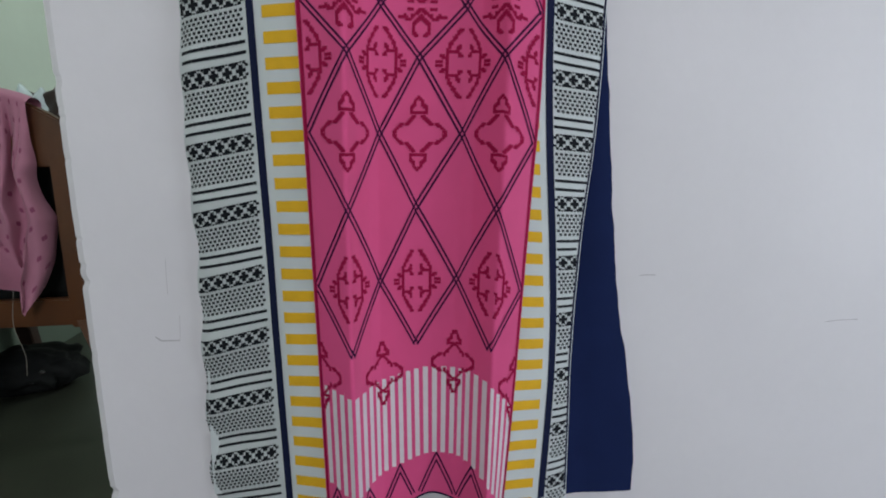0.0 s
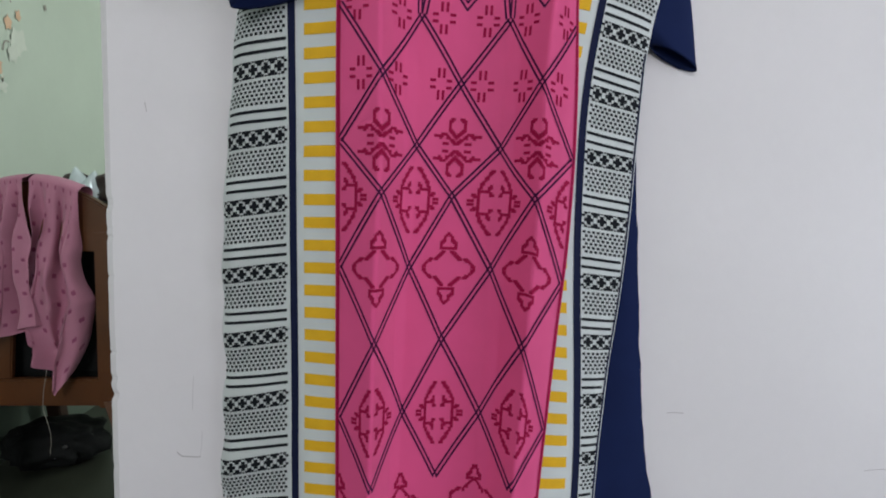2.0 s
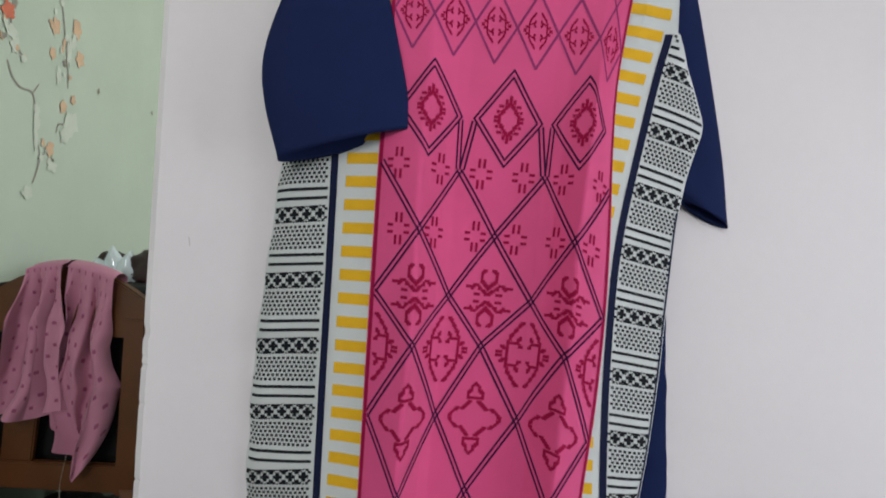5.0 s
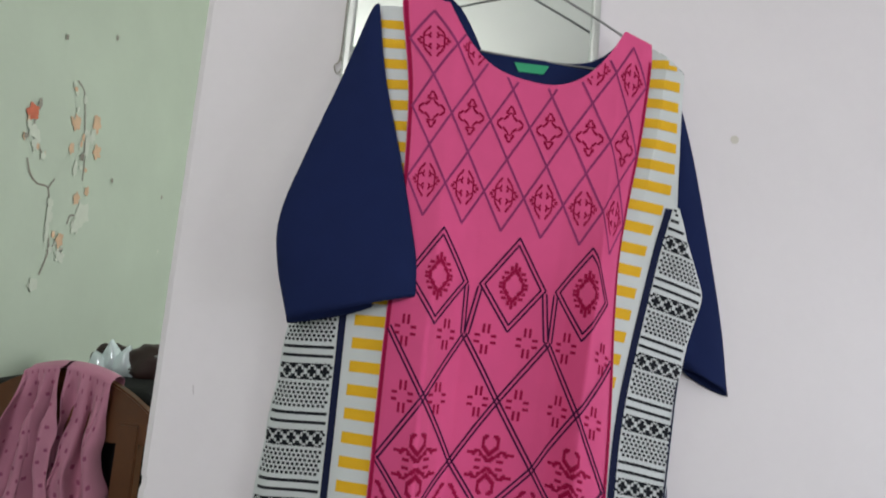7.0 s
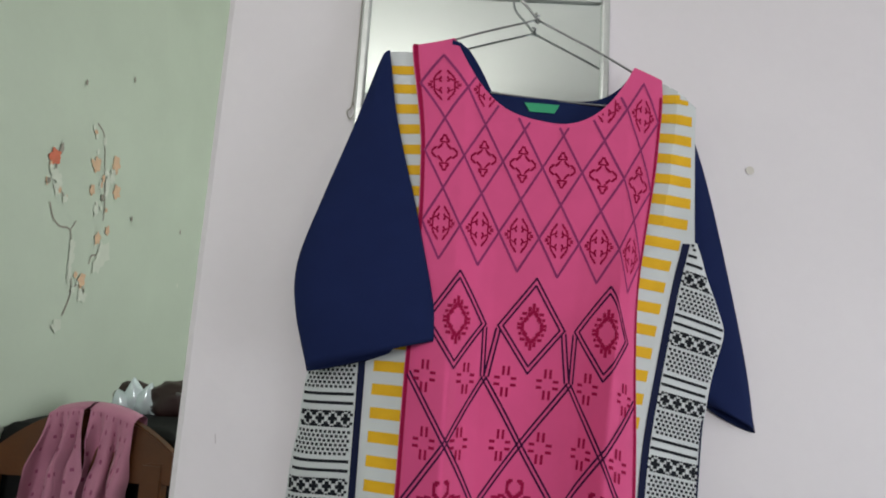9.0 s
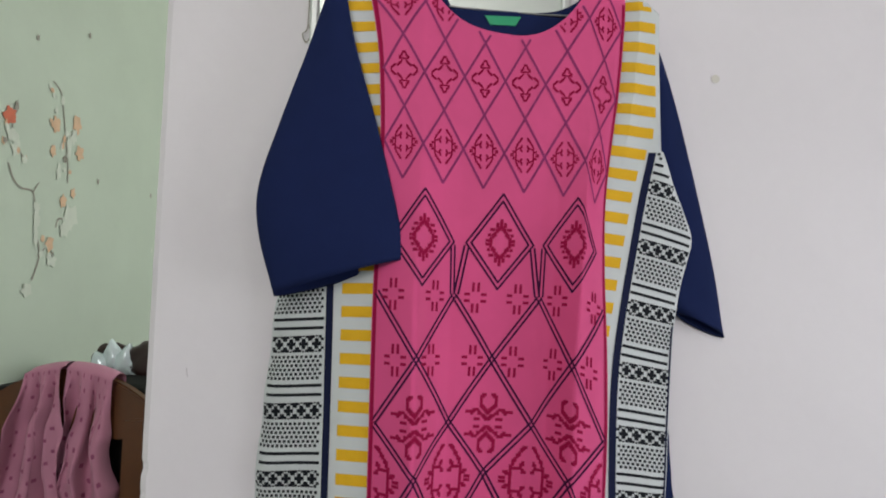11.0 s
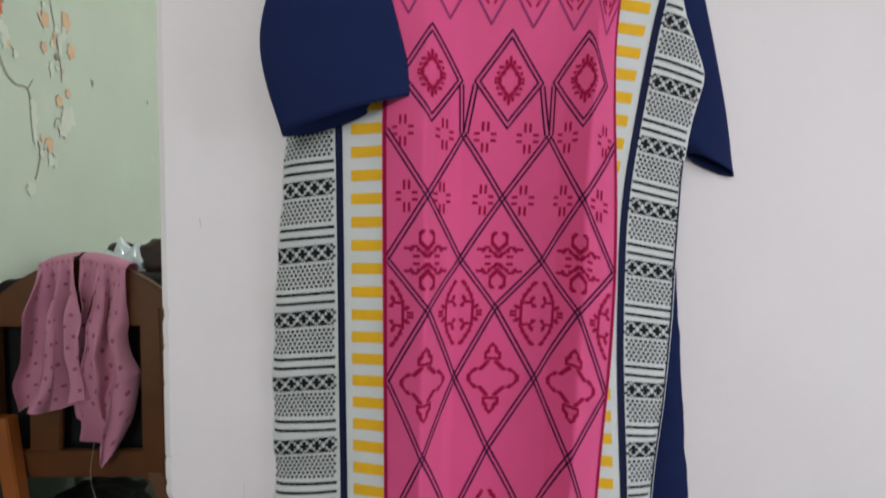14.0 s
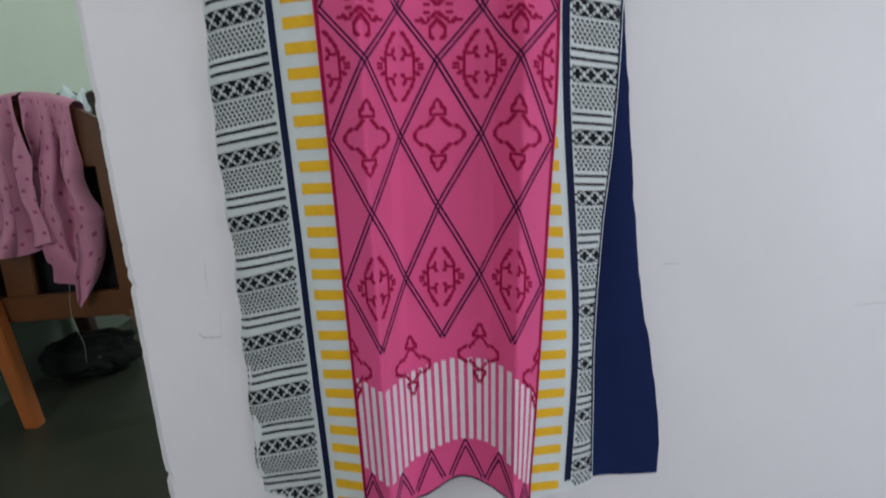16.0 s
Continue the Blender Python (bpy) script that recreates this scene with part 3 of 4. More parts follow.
def black_pattern(pr, base, width, slope, top, start, pitch):
    """Bands of dots, double lines and rows of crosses; slope(z) tilts them outwards."""
    q = 0.0043
    for i in range(-10, 8):
        z0, f = start + pitch(i) * i, pitch(i) / 0.0848
        if z0 > top:
            continue
        k = slope(z0)
        place = lambda d, z: (base + d, z0 + (z - z0) * f + k * d)

        def block(d, z, w, hgt):
            cuts = 3 if w > 0.006 else 1
            for c in range(cuts):
                a, b = d - w / 2 + w * c / cuts, d - w / 2 + w * (c + 1) / cuts
                if a < -0.001:
                    continue
                pr.quad(place(a, z - hgt / 2), place(b, z - hgt / 2), place(b, z + hgt / 2), place(a, z + hgt / 2))

        n = int(width / 0.0178) + 1
        for j in range(-1, n):
            d = 0.009 + 0.0178 * j
            block(d, z0, 3 * q, q * 1.15)
            block(d, z0 + 1.05 * q, q * 1.3, q)
            block(d, z0 - 1.05 * q, q * 1.3, q)
            e = d + 0.0089
            for s in (-1, 1):
                block(e, z0 + s * 0.0089, 3 * q, 0.0036)
                block(e, z0 + s * 0.0055, 1.5 * q, 0.0034)
                block(d, z0 + s * 0.0098, 0.0028, 0.0022)
        for r in range(6):
            zz = z0 - 0.0165 - 0.0054 * r
            for j in range(int(width / 0.0064) + 1):
                d = 0.003 + 0.0064 * j + (0.0032 if r % 2 else 0)
                block(d, zz, 0.0040, 0.0036)
        for zz in (z0 - 0.0530, z0 - 0.0648):
            for j in range(int(width / 0.006) + 1):
                d = 0.006 * j
                pr.quad(place(d, zz - 0.0020), place(d + 0.006, zz - 0.0020), place(d + 0.006, zz + 0.0020), place(d, zz + 0.0020))


black_l, black_r = Print(left_point, left_keep), Print(right_point, right_keep)
black_pattern(black_l, 0.0625, 0.11, curve_of((0.15, -0.36), (0.4, -0.3), (0.65, -0.14), (0.9, -0.07), (1.2, -0.02)), 1.1, 0.639, lambda i: 0.0827 if i > 0 else 0.0800)
black_pattern(black_r, 0.0048, 0.10, curve_of((0.15, 0.0), (0.5, -0.08), (0.7, -0.14), (0.9, -0.2), (1.1, -0.24)), 1.20, 0.860, lambda i: 0.0776)
black_l.finish("geometric_print", INK_BLACK, "black dots, lines and crosses")
black_r.finish("geometric_print", INK_BLACK, "black dots, lines and crosses")


def sleeve(name, stations, y_of, thick, label):
    """A flattened cloth tube through (outer, inner) edge points, open at the cuff."""
    pts_o = smooth_path([(o[0], 0, o[1]) for o, i in stations], 6)
    pts_i = smooth_path([(i[0], 0, i[1]) for o, i in stations], 6)
    vs, fs, n = [], [], 28
    for s, (o, i) in enumerate(zip(pts_o, pts_i)):
        f = s / (len(pts_o) - 1)
        for k in range(n):
            a = 2 * math.pi * k / n
            c, sn = math.cos(a), math.sin(a)
            w = 0.5 + 0.5 * c
            p = o * w + i * (1 - w)
            wob = 0.003 * math.sin(9 * f + 3 * w) * f + 0.004 * noise.noise((w * 3, f * 4, thick * 50))
            vs.append((p.x, y_of(f) - sn * abs(sn) ** 0.2 * thick * (0.2 + 0.8 * f) - wob, p.z + 0.004 * sn * f))
    m = len(pts_o)
    # the cuff turns inwards
    for k in range(n):
        x, y, z = vs[(m - 1) * n + k]
        cx = (pts_o[-1].x + pts_i[-1].x) / 2
        vs.append((cx + (x - cx) * 0.985, y_of(1) + (y - y_of(1)) * 0.7, z + 0.003))
    for k in range(n):
        x, y, z = vs[m * n + k]
        back_o, back_i = pts_o[-8], pts_i[-8]
        w = (x - pts_i[-1].x) / (pts_o[-1].x - pts_i[-1].x)
        w = 0.06 + 0.88 * min(1.0, max(0.0, w))
        p = back_o * w + back_i * (1 - w)
        vs.append((p.x, y_of(1) + (y - y_of(1)) * 0.5, p.z))
    for s in range(m + 1):
        for k in range(n):
            k2 = (k + 1) % n
            fs.append((s * n + k, s * n + k2, (s + 1) * n + k2, (s + 1) * n + k))
    return piece(name, vs, fs, NAVY, kurta, label)


sleeve("sleeve", [((-0.272, 1.376), (-0.263, 1.383)), ((-0.300, 1.275), (-0.243, 1.275)), ((-0.334, 1.165), (-0.212, 1.165)), ((-0.358, 1.078), (-0.189, 1.075)), ((-0.353, 1.015), (-0.176, 1.02)), ((-0.332, 0.945), (-0.169, 0.991))],
       lambda f: 0.781 - 0.022 * f ** 0.5, 0.020, "plain navy three-quarter sleeve")
sleeve("sleeve", [((0.156, 1.330), (0.146, 1.326)), ((0.184, 1.240), (0.135, 1.240)), ((0.206, 1.140), (0.13, 1.12)), ((0.229, 1.022), (0.14, 1.02)), ((0.241, 0.944), (0.158, 0.950)), ((0.247, 0.898), (0.186, 0.927))],
       lambda f: 0.819, 0.012, "plain navy three-quarter sleeve")


def facing(a, b):
    x = -0.178 + 0.256 * a
    s = 2 * a - 1
    back = 1.334 - 0.010 * a + 0.056 * abs(s) ** 4
    low = top_edge(x) - 0.02
    return (x, 0.803 - 0.010 * (1 - s * s), max(back, low + 0.002) + (low - max(back, low + 0.002)) * b)


piece("neck_facing", *grid(40, 6, facing), NAVY, kurta, "navy inside of the neckline")


def back_sheet(a, b):
    z = 1.33 + (0.16 - 1.33) * b
    x = side_l(z) + 0.01 + (max(side_r(min(z, 1.1)), bord_r(z)) - side_l(z) - 0.02) * a
    return (x, 0.831 - 0.027 * min(1.0, max(0.0, (z - 0.85) / 0.2)) - 0.002 * math.sin(x * 30), z)


piece("back_panel", *grid(30, 40, back_sheet), WHITE, kurta)
# the folded flap of facing at the neck
piece("neck_facing", *grid(6, 6, lambda a, b: (-0.178 + (0.012 + 0.046 * b ** 0.7) * a, 0.791 - 0.004 * a, 1.409 - 0.066 * b - 0.006 * a + 0.012 * math.sin(a * 6) * b)), NAVY, kurta, "turned-over navy facing")
tag_bm = bmesh.new()
box_bm((-0.0735, 0.7915, 1.309), (-0.0255, 0.7925, 1.3215), 0, tag_bm)
for v in tag_bm.verts:
    if v.co.z < 1.315:
        v.co.x += 0.007 if v.co.x < -0.05 else -0.007
    v.co.z += (v.co.x + 0.05) * -0.03
part("label", tag_bm, TAG, kurta, "small green satin size label")

# ---- navy trousers that hang behind the kurta ----
trouser_r = softened(curve_of((1.25, 0.12), (0.85, 0.166), (0.733, 0.170), (0.589, 0.177), (0.513, 0.182), (0.411, 0.190), (0.337, 0.201), (0.251, 0.213), (0.181, 0.219), (0.12, 0.216)), 0.02)


def trouser_sheet(a, b):
    z = 1.05 + (0.131 - 0.012 * a - 1.05) * b
    r = trouser_r(z) + 0.0035 * noise.noise((0, 0, z * 14)) + 0.0015 * noise.noise((0, 4, z * 40))
    x = -0.02 + 0.04 * b + (r + 0.02 - 0.04 * b) * a
    return (x, 0.812 - 0.004 * math.sin(a * 7 + z) - 0.003 * noise.noise((x * 20, 0, z * 3)) + 0.008 * a ** 6, z)


trousers = tagged(new("trousers"), "plain navy cotton trousers hung behind the kurta", "trousers")
piece("trouser_leg", *grid(26, 120, trouser_sheet), NAVY, trousers)
piece("trouser_leg", *grid(20, 60, lambda a, b: (lambda p: (p[0] - 0.02, p[1] + 0.010, p[2] + 0.006))(trouser_sheet(a, b))), NAVY, trousers)

# ---- mirror, nail, hangers ----
mirror = tagged(new("wall_mirror"), "rectangular mirror in a narrow aluminium moulding on the wall", "mirror")
MX0, MX1, MZ0, MZ1 = -0.312, 0.046, 1.10, 1.500
for x0, x1, z0, z1 in ((MX0, MX0 + 0.012, MZ0, MZ1), (MX1 - 0.012, MX1, MZ0, MZ1), (MX0 + 0.012, MX1 - 0.012, MZ0, MZ0 + 0.012), (MX0 + 0.012, MX1 - 0.012, MZ1 - 0.012, MZ1)):
    part("moulding", box_bm((x0, WALL_Y - 0.027, z0), (x1, WALL_Y - 0.001, z1), 0.003), ALU, mirror)
part("mirror_glass", box_bm((MX0 + 0.012, WALL_Y - 0.021, MZ0 + 0.012), (MX1 - 0.012, WALL_Y - 0.015, MZ1 - 0.012)), MIRROR, mirror, "silvered glass")

nail = piece("wall_hook", *tube(smooth_path([(-0.05, WALL_Y, 1.548), (-0.052, 0.80, 1.547), (-0.055, 0.765, 1.550), (-0.056, 0.752, 1.566)], 5), 0.004, 10), IRON)
tagged(nail, "black iron hook fixed in the wall", "hook")


def wire_hanger(name, y, dz, turn, label):
    """A bent-wire hanger: hook, twisted neck, two arms and the bar."""
    h = tagged(new(name), label, "hanger")
    nx, nz = -0.060, 1.448 + dz
    al, ar = (-0.262, 1.378 + dz + turn), (0.138, 1.338 + dz - turn)
    hook = smooth_path([(nx, y, nz), (nx - 0.012, y, nz + 0.016), (nx - 0.030, y, nz + 0.040), (nx - 0.030, y - 0.002, nz + 0.080), (-0.078, 0.775, 1.560), (-0.054, 0.775, 1.572), (-0.034, 0.775, 1.556)], 6)
    piece("hook", *tube(hook, 0.0017), STEEL, h)
    coil = [(nx + 0.0026 * math.cos(k * 1.1), y + 0.0026 * math.sin(k * 1.1), nz - 0.004 + 0.0009 * k) for k in range(16)]
    piece("neck_coil", *tube(coil, 0.0015, 6), STEEL, h)
    for end in (al, ar):
        piece("arm", *tube(smooth_path([(nx, y, nz), ((nx + end[0]) / 2, y, (nz + end[1]) / 2 + 0.004), (end[0], y, end[1])], 6), 0.0016), STEEL, h)
    bar = smooth_path([(al[0], y, al[1]), (al[0] + 0.01, y, al[1] - 0.012), (-0.13, y - 0.002, 1.337 + dz), (0.06, y - 0.002, 1.324 + dz), (ar[0], y, ar[1])], 6)
    piece("bar", *tube(bar, 0.0016), STEEL, h)
    return h


wire_hanger("wire_hanger", 0.797, 0.0, 0.0, "bare steel wire hanger that carries the kurta and trousers")
loop = smooth_path([(-0.318, 0.832, 1.50), (-0.318, 0.832, 1.40), (-0.319, 0.832, 1.325), (-0.326, 0.832, 1.312), (-0.321, 0.832, 1.300), (-0.315, 0.832, 1.310), (-0.318, 0.832, 1.326)], 6)
tagged(piece("string", *tube(loop, 0.0009, 6), STICK_STEM), "thin grey string loop that hangs beside the mirror", "string")

# ---- the chair in the next room ----
chair = tagged(new("wooden_chair"), "varnished brown wooden chair with an arched back rail", "chair")


def plank(outline, y0, y1, bevel=0.004):
    """A board cut to an outline in x and z."""
    bm = bmesh.new()
    face = bm.faces.new([bm.verts.new((x, y0, z)) for x, z in outline])
    ext = bmesh.ops.extrude_face_region(bm, geom=[face])
    for v in ext["geom"]:
        if isinstance(v, bmesh.types.BMVert):
            v.co.y = y1
    bmesh.ops.recalc_face_normals(bm, faces=bm.faces)
    if bevel:
        bmesh.ops.bevel(bm, geom=list(bm.edges), offset=bevel, segments=2, affect="EDGES")
    return bm


def rail_top(x):
    """Height of the arched upper edge of the chair's back."""
    return 0.773 - 2.05 * (x + 1.005) ** 2


arch = [(-1.262 + 0.47 * i / 20, rail_top(-1.262 + 0.47 * i / 20)) for i in range(21)]
part("top_rail", plank([(-1.262, 0.612), *arch, (-0.792, 0.612)][::-1], 1.452, 1.48), WOOD, chair)
part("lower_rail", plank([(-1.262, 0.247), (-1.262, 0.311), (-0.79, 0.309), (-0.79, 0.245)], 1.45, 1.476), WOOD, chair)
part("splat", plank([(-1.142, 0.31), (-1.135, 0.614), (-1.05, 0.614), (-1.068, 0.31)], 1.455, 1.472, 0.003), WOOD, chair)
for x in (-1.24, -0.838):
    part("post", plank([(x - 0.028, 0.24), (x - 0.028, 0.66), (x + 0.022, 0.66), (x + 0.030, 0.24)], 1.447, 1.484), WOOD, chair)


def leg(top, foot, w, mat):
    bm = bmesh.new()
    ring = []
    for p, s in ((top, w), (foot, w * 0.85)):
        ring.append([bm.verts.new((p[0] + dx * s, p[1] + dy * s, p[2])) for dx, dy in ((-0.5, -0.5), (0.5, -0.5), (0.5, 0.5), (-0.5, 0.5))])
    for k in range(4):
        bm.faces.new((ring[0][k], ring[0][(k + 1) % 4], ring[1][(k + 1) % 4], ring[1][k]))
    bm.faces.new(ring[0][::-1])
    bm.faces.new(ring[1])
    bmesh.ops.recalc_face_normals(bm, faces=bm.faces)
    bmesh.ops.bevel(bm, geom=list(bm.edges), offset=0.003, segments=2, affect="EDGES")
    return part("leg", bm, mat, chair)


leg((-1.190, 1.440, 0.40), (-1.095, 1.385, 0.0), 0.040, WOOD_LIGHT)
leg((-0.835, 1.465, 0.26), (-0.72, 1.40, 0.0), 0.040, WOOD)
# far legs: the shade they stand in is painted by their darker wood
leg((-1.235, 1.86, 0.25), (-1.21, 1.88, 0.0), 0.045, WOOD_SHADED)
leg((-0.80, 1.86, 0.25), (-0.77, 1.88, 0.0), 0.045, WOOD_SHADED)
part("seat", box_bm((-1.262, 1.478, 0.250), (-0.775, 1.90, 0.283), 0.006), WOOD, chair)


def blob(name, centre_at, size, mat, amp, freq, seed, parent=None, label="", flat=0.0):
    """A soft rounded form with dents."""
    bm = bmesh.new()
    bmesh.ops.create_icosphere(bm, subdivisions=4, radius=1.0)
    for v in bm.verts:
        d = v.co.normalized()
        q = Vector([math.copysign(abs(c) ** (1 - flat), c) for c in d])
        r = 1 + amp * noise.noise(d * freq + Vector((seed, 0, 0))) + 0.4 * amp * noise.noise(d * freq * 2.7 + Vector((0, seed, 0)))
        v.co = Vector(centre_at) + Vector((q.x * size[0], q.y * size[1], q.z * size[2])) * r
    low = centre_at[2] - size[2] * 0.94
    for v in bm.verts:
        v.co.z = max(v.co.z, low)
    return part(name, bm, mat, parent, label, smooth=True)


bag = blob("black_bag", (-1.035, 1.665, 0.502), (0.232, 0.165, 0.222), BLACK, 0.05, 2.4, 3, flat=0.85)
tagged(bag, "large black cloth bag on the chair's seat", "bag")
hand_bag = blob("handbag", (-0.935, 1.76, 0.762), (0.082, 0.06, 0.062), BROWN_BAG, 0.12, 2.2, 8, flat=0.2)
tagged(hand_bag, "dark brown leather handbag on top of the black bag", "bag")
packet_bm = bmesh.new()
for k, (ang, hgt, dx) in enumerate(((-24, 0.058, -0.034), (-8, 0.078, -0.012), (9, 0.070, 0.012), (26, 0.060, 0.036))):
    made = bmesh.ops.create_icosphere(packet_bm, subdivisions=3, radius=1.0)
    turn = Matrix.Translation((-1.036 + dx, 1.73 + 0.006 * (k % 2), 0.716)) @ Matrix.Rotation(radians(ang), 4, "Y")
    for v in made["verts"]:
        d = v.co.copy()
        up = (d.z + 1) / 2
        w = 0.030 * (1 - up ** 2.2) + 0.006
        crease = 1 + 0.25 * noise.noise(d * 4 + Vector((k * 5.0, 0, 0)))
        v.co = turn @ Vector((d.x * w * crease, d.y * 0.022 * crease, up * hgt * 1.45))
packet = part("silver_packet", packet_bm, FOIL, smooth=True)
tagged(packet, "crumpled silver plastic packet on the black bag", "packet")
clasp = part("clasp", box_bm((-0.922, 1.700, 0.790), (-0.898, 1.710, 0.796), 0.002), STEEL, hand_bag, "small steel clasp")
pouch = blob("cloth_pouch", (-1.085, 1.79, 0.755), (0.055, 0.04, 0.055), BROWN_BAG, 0.15, 2.4, 33, flat=0.2)
tagged(pouch, "dark brown cloth pouch behind the silver packet", "pouch")
floor_bag = blob("floor_bag", (-1.13, 1.72, 0.055), (0.125, 0.09, 0.058), BLACK, 0.3, 2.6, 12, flat=0.2)
# two glints on the black bag, put in as small steel bits
for bx, by, bz in ((-1.085, 1.632, 0.045), (-1.06, 1.640, 0.070)):
    part("glint_bit", box_bm((bx - 0.006, by - 0.004, bz - 0.004), (bx + 0.006, by + 0.012, bz + 0.004), 0.002), STEEL, floor_bag, "small steel bit added as a glint on the bag")
tagged(floor_bag, "limp black bag on the floor under the chair", "bag")
bucket = blob("green_bag", (-1.20, 1.60, 0.40), (0.03, 0.05, 0.125), BRIGHT_GREEN, 0.12, 2.4, 21, flat=0.3)
tagged(bucket, "bright green plastic bag on the chair's seat", "bag")

# ---- the scarf over the chair's back ----
scarf = tagged(new("scarf"), "mauve pink cotton scarf with small dark motifs over the chair back", "scarf")


def drape(xl_top, xr_top, left, right, bottom, y0, seed):
    """Cloth from behind the rail, over its top and down the front."""
    def f(a, b):
        xt = xl_top + (xr_top - xl_top) * a
        zt = rail_top(xt) + 0.006
        if b < 0.12:
            t = b / 0.12
            return (xt, 1.494 - 0.002 * t, zt - 0.10 * (1 - t))
        if b < 0.2:
            t = (b - 0.12) / 0.08
            ang = math.pi * t
            return (xt, 1.466 + 0.027 * math.cos(ang) , zt + 0.012 * math.sin(ang))
        t = (b - 0.2) / 0.8
        zb = bottom(a)
        z = zt + (zb - zt) * t
        x = left(z) + (right(z) - left(z)) * a
        x = xt + (x - xt) * min(1.0, t * 5)
        d = min(1.0, t * 3)
        x += 0.012 * d * noise.noise((a * 4, t * 5, seed + 7)) + 0.006 * d * math.sin(a * 26 + 4 * t)
        y = y0 - 0.022 * d * math.sin(a * 13 + seed + 2.5 * t + 1.5 * noise.noise((a * 2, t * 2.5, seed))) - 0.009 * math.sin(a * 30 + seed * 2 + 3 * t) * d - 0.02 * d * noise.noise((a * 3 + seed, t * 2, 0))
        return (x, y, z)
    return f


lobe_a = drape(-1.085, -1.003, curve_of((0.78, -1.078), (0.687, -1.092), (0.54, -1.122), (0.42, -1.147)), curve_of((0.78, -1.000), (0.65, -0.992), (0.43, -0.968)),
               lambda a: 0.412 + 0.010 * math.sin(a * 9) + 0.026 * a, 1.420, 0.4)
lobe_b = drape(-0.995, -0.888, curve_of((0.78, -0.995), (0.66, -0.995), (0.6, -1.010), (0.45, -1.035), (0.33, -1.005)), curve_of((0.78, -0.889), (0.59, -0.899), (0.535, -0.886), (0.495, -0.871), (0.36, -0.898), (0.285, -0.918)),
               lambda a: lerp(a, [0, 0.35, 0.5, 0.78, 1.0], [0.395, 0.333, 0.326, 0.281, 0.36]), 1.432, 2.1)
for lobe in (lobe_a, lobe_b):
    piece("cloth_fold", *grid(60, 90, lobe), SCARF, scarf)
rng = random.Random(9)
dv, df = [], []
for lobe in (lobe_a, lobe_b):
    for i in range(6):
        for j in range(13):
            a, b = 0.08 + 0.155 * i + 0.05 * (j % 2), 0.22 + 0.06 * j
            if a > 0.97 or b > 0.97:
                continue
            n = len(dv)
            for k in range(8):
                ang = 2 * math.pi * k / 8
                x, y, z = lobe(min(1, a + 0.014 * math.cos(ang)), b + 0.0105 * math.sin(ang) * (1.4 if k % 2 else 0.8))
                dv.append((x, y - 0.0012, z))
            df.append(tuple(range(n, n + 8))[::-1])
tagged(piece("motif_print", dv, df, SCARF_INK, scarf, "small dark plum motifs"), kind="stuff")
thread = smooth_path([(-0.970, 1.43, 0.34), (-0.975, 1.42, 0.26), (-0.960, 1.42, 0.19), (-0.963, 1.42, 0.14)], 6)
piece("thread", *tube(thread, 0.0007, 6), STICK_STEM, scarf, "loose white thread")

# ---- the flower sticker on the green wall ----
sticker = tagged(new("wall_sticker"), "faded peeling sticker of flowering branches on the green wall", "sticker")
SX = GREEN_X + 0.0015


def flat_stem(pts, w):
    pp = smooth_path([(0, y, z) for y, z in pts], 6)
    vs, fs = [], []
    for i, p in enumerate(pp):
        d = (pp[min(i + 1, len(pp) - 1)] - pp[max(i - 1, 0)]).normalized()
        n = Vector((0, -d.z, d.y)) * w * 0.24
        vs += [(SX, p.y + n.y, p.z + n.z), (SX, p.y - n.y, p.z - n.z)]
    fs = [(2 * i, 2 * i + 1, 2 * i + 3, 2 * i + 2) for i in range(len(pp) - 1)]
    return piece("stem", vs, fs, STICK_STEM, sticker)


def petal(y, z, ry, rz, mat, seed):
    r = random.Random(seed)
    out = SX + 0.0008 + 0.0012 * r.random()
    vs = [(out, y, z)]
    n = 18
    ph = r.random() * 6
    for k in range(n):
        a = 2 * math.pi * k / n
        q = 0.84 + 0.16 * math.cos(5 * a + ph) + r.uniform(-0.16, 0.12)
        vs.append((out, y + ry * q * math.cos(a), z + rz * q * math.sin(a)))
    return piece("flower", vs, [(0, k + 1, (k + 1) % n + 1) for k in range(n)], mat, sticker)


flat_stem([(1.568, 1.296), (1.590, 1.258), (1.622, 1.239), (1.668, 1.236), (1.684, 1.180), (1.692, 1.132), (1.713, 1.069), (1.702, 1.019), (1.690, 0.990)], 0.011)
flat_stem([(1.578, 1.457), (1.570, 1.410), (1.585, 1.360), (1.628, 1.316)], 0.010)
flat_stem([(1.718, 1.577), (1.752, 1.560), (1.765, 1.530), (1.781, 1.472), (1.798, 1.400), (1.812, 1.335), (1.815, 1.293)], 0.010)
flat_stem([(1.668, 1.236), (1.690, 1.268)], 0.008)
flat_stem([(1.775, 1.150), (1.790, 1.180), (1.850, 1.172)], 0.010)
flat_stem([(1.705, 1.060), (1.735, 1.085), (1.752, 1.115)], 0.008)
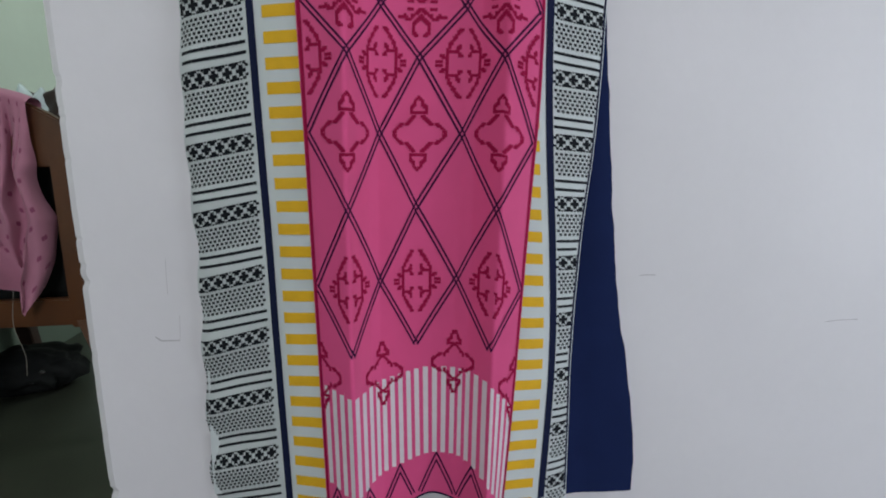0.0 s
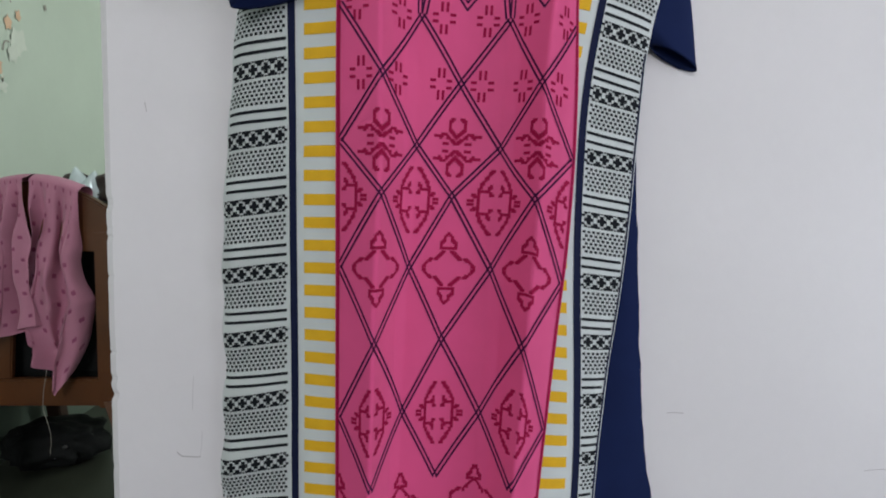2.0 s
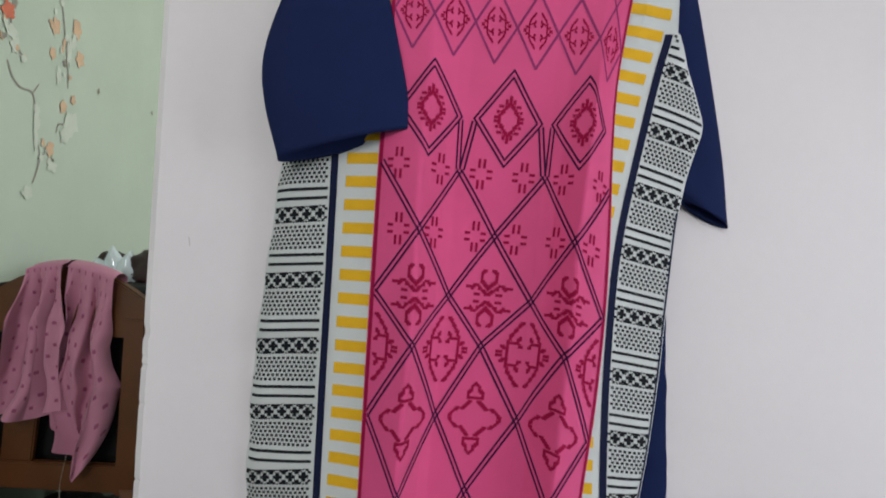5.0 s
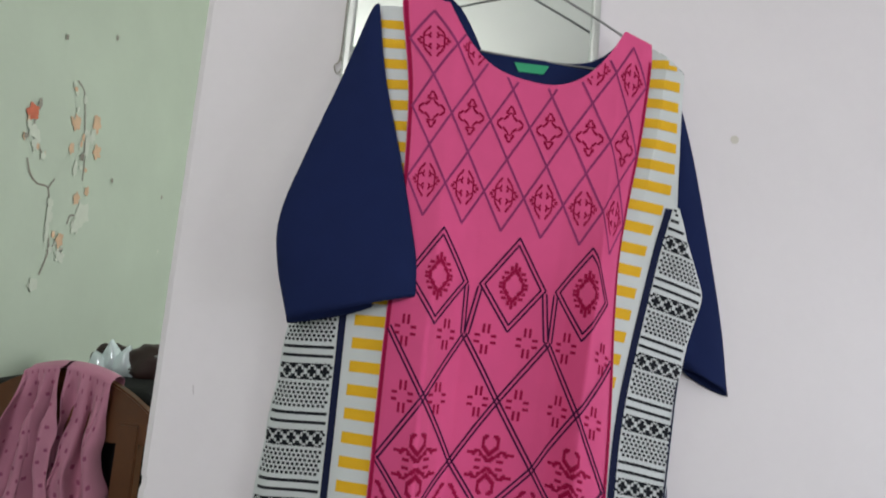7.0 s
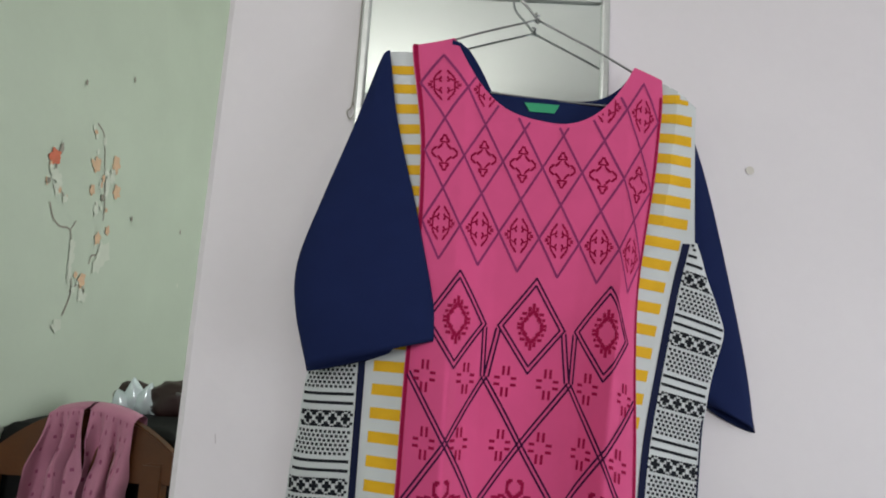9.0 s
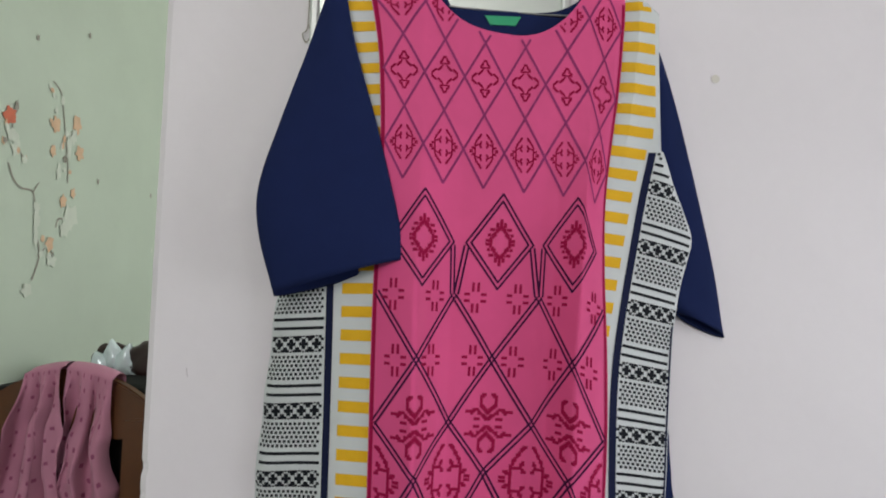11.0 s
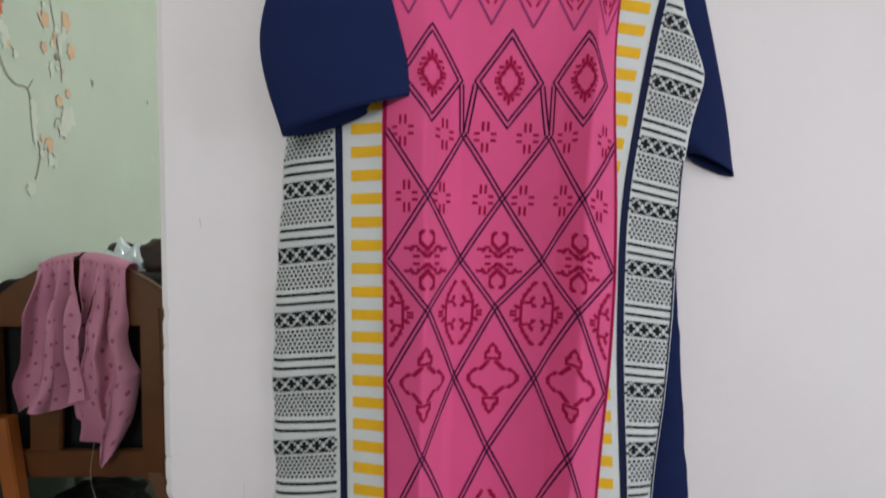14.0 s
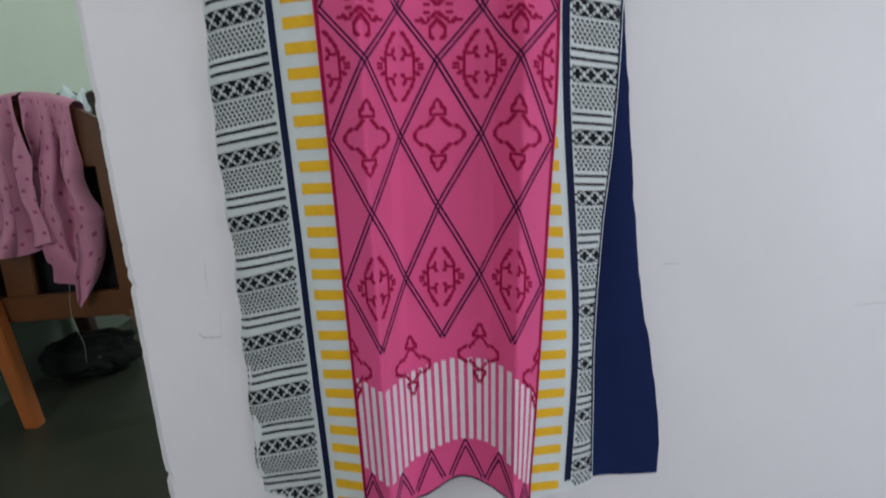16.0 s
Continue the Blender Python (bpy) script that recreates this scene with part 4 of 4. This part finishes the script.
FLOWERS = (
    (STICK_RED, ((1.558, 1.420, 0.026, 0.027), (1.566, 1.428, 0.018, 0.018))),
    (STICK_PEACH, ((1.742, 1.452, 0.022, 0.030), (1.842, 1.485, 0.026, 0.034), (1.862, 1.397, 0.024, 0.027), (1.738, 1.372, 0.014, 0.022), (1.842, 1.265, 0.014, 0.018), (1.800, 1.232, 0.018, 0.024), (1.752, 1.098, 0.020, 0.026), (1.545, 1.350, 0.010, 0.012))),
    (STICK_WHITE, ((1.572, 1.372, 0.026, 0.022), (1.590, 1.345, 0.018, 0.030), (1.625, 1.318, 0.012, 0.014), (1.686, 1.165, 0.011, 0.055), (1.692, 1.110, 0.010, 0.030), (1.810, 1.405, 0.013, 0.055), (1.828, 1.440, 0.016, 0.030), (1.770, 1.320, 0.012, 0.030), (1.838, 1.192, 0.040, 0.042), (1.815, 1.150, 0.026, 0.030), (1.850, 1.205, 0.024, 0.024), (1.766, 1.052, 0.026, 0.022), (1.672, 0.962, 0.024, 0.022), (1.765, 1.535, 0.012, 0.016))),
    (STICK_STEM, ((1.580, 1.452, 0.009, 0.022), (1.793, 1.362, 0.011, 0.014), (1.548, 1.352, 0.009, 0.010), (1.845, 1.268, 0.008, 0.010))),
)
for mat, spots in FLOWERS:
    for y, z, ry, rz in spots:
        petal(y, z, ry, rz, mat, int(y * 1000 + z * 100))
buds = random.Random(31)
for (y0, z0), (y1, z1) in (((1.72, 1.56), (1.77, 1.46)), ((1.77, 1.46), (1.82, 1.28)), ((1.67, 1.23), (1.70, 1.06)), ((1.56, 1.40), (1.62, 1.32)), ((1.73, 1.46), (1.85, 1.42)), ((1.73, 1.12), (1.78, 1.05))):
    for k in range(5):
        f = buds.random()
        petal(y0 + (y1 - y0) * f + buds.uniform(-0.02, 0.02), z0 + (z1 - z0) * f, buds.uniform(0.005, 0.011), buds.uniform(0.007, 0.015), STICK_WHITE if buds.random() < 0.6 else STICK_PEACH, k + int(y0 * 1000))
for y, z, mat in ((1.639, 1.674, STICK_STEM), (1.873, 1.790, STICK_STEM), (2.324, 1.348, STICK_STEM), (2.357, 1.136, STICK_WHITE), (1.97, 1.33, STICK_STEM)):
    petal(y, z, 0.007, 0.011, mat, int(y * 100)).name = "speck"

# ---- small marks on the pink wall ----


def scratch(pts, w, mat):
    vs, fs = [], []
    for i, (x, z) in enumerate(pts):
        vs += [(x, WALL_Y - 0.0006, z), (x + w * 0.5, WALL_Y - 0.0006, z + w)]
    fs = [(2 * i, 2 * i + 2, 2 * i + 3, 2 * i + 1) for i in range(len(pts) - 1)]
    return piece("scratch", vs, fs, mat, wall)


scratch([(0.230, 0.437), (0.240, 0.4375), (0.253, 0.4365)], 0.0012, PENCIL)
scratch([(0.516, 0.352), (0.540, 0.3535), (0.569, 0.353)], 0.001, PENCIL)
scratch([(-0.435, 0.388), (-0.428, 0.382), (-0.404, 0.381)], 0.0016, PENCIL)
scratch([(-0.404, 0.381), (-0.402, 0.40), (-0.401, 0.416)], 0.0010, PENCIL)
scratch([(-0.411, 0.491), (-0.4125, 0.47), (-0.413, 0.446)], 0.0010, PENCIL)
scratch([(-0.466, 0.848), (-0.464, 0.836)], 0.0018, PENCIL)
spot_bm = bmesh.new()
bmesh.ops.create_circle(spot_bm, cap_ends=True, segments=14, radius=0.006, matrix=Matrix.Translation((0.254, WALL_Y - 0.001, 1.257)) @ Matrix.Rotation(radians(90), 4, "X"))
part("plugged_hole", spot_bm, FILLER, wall)
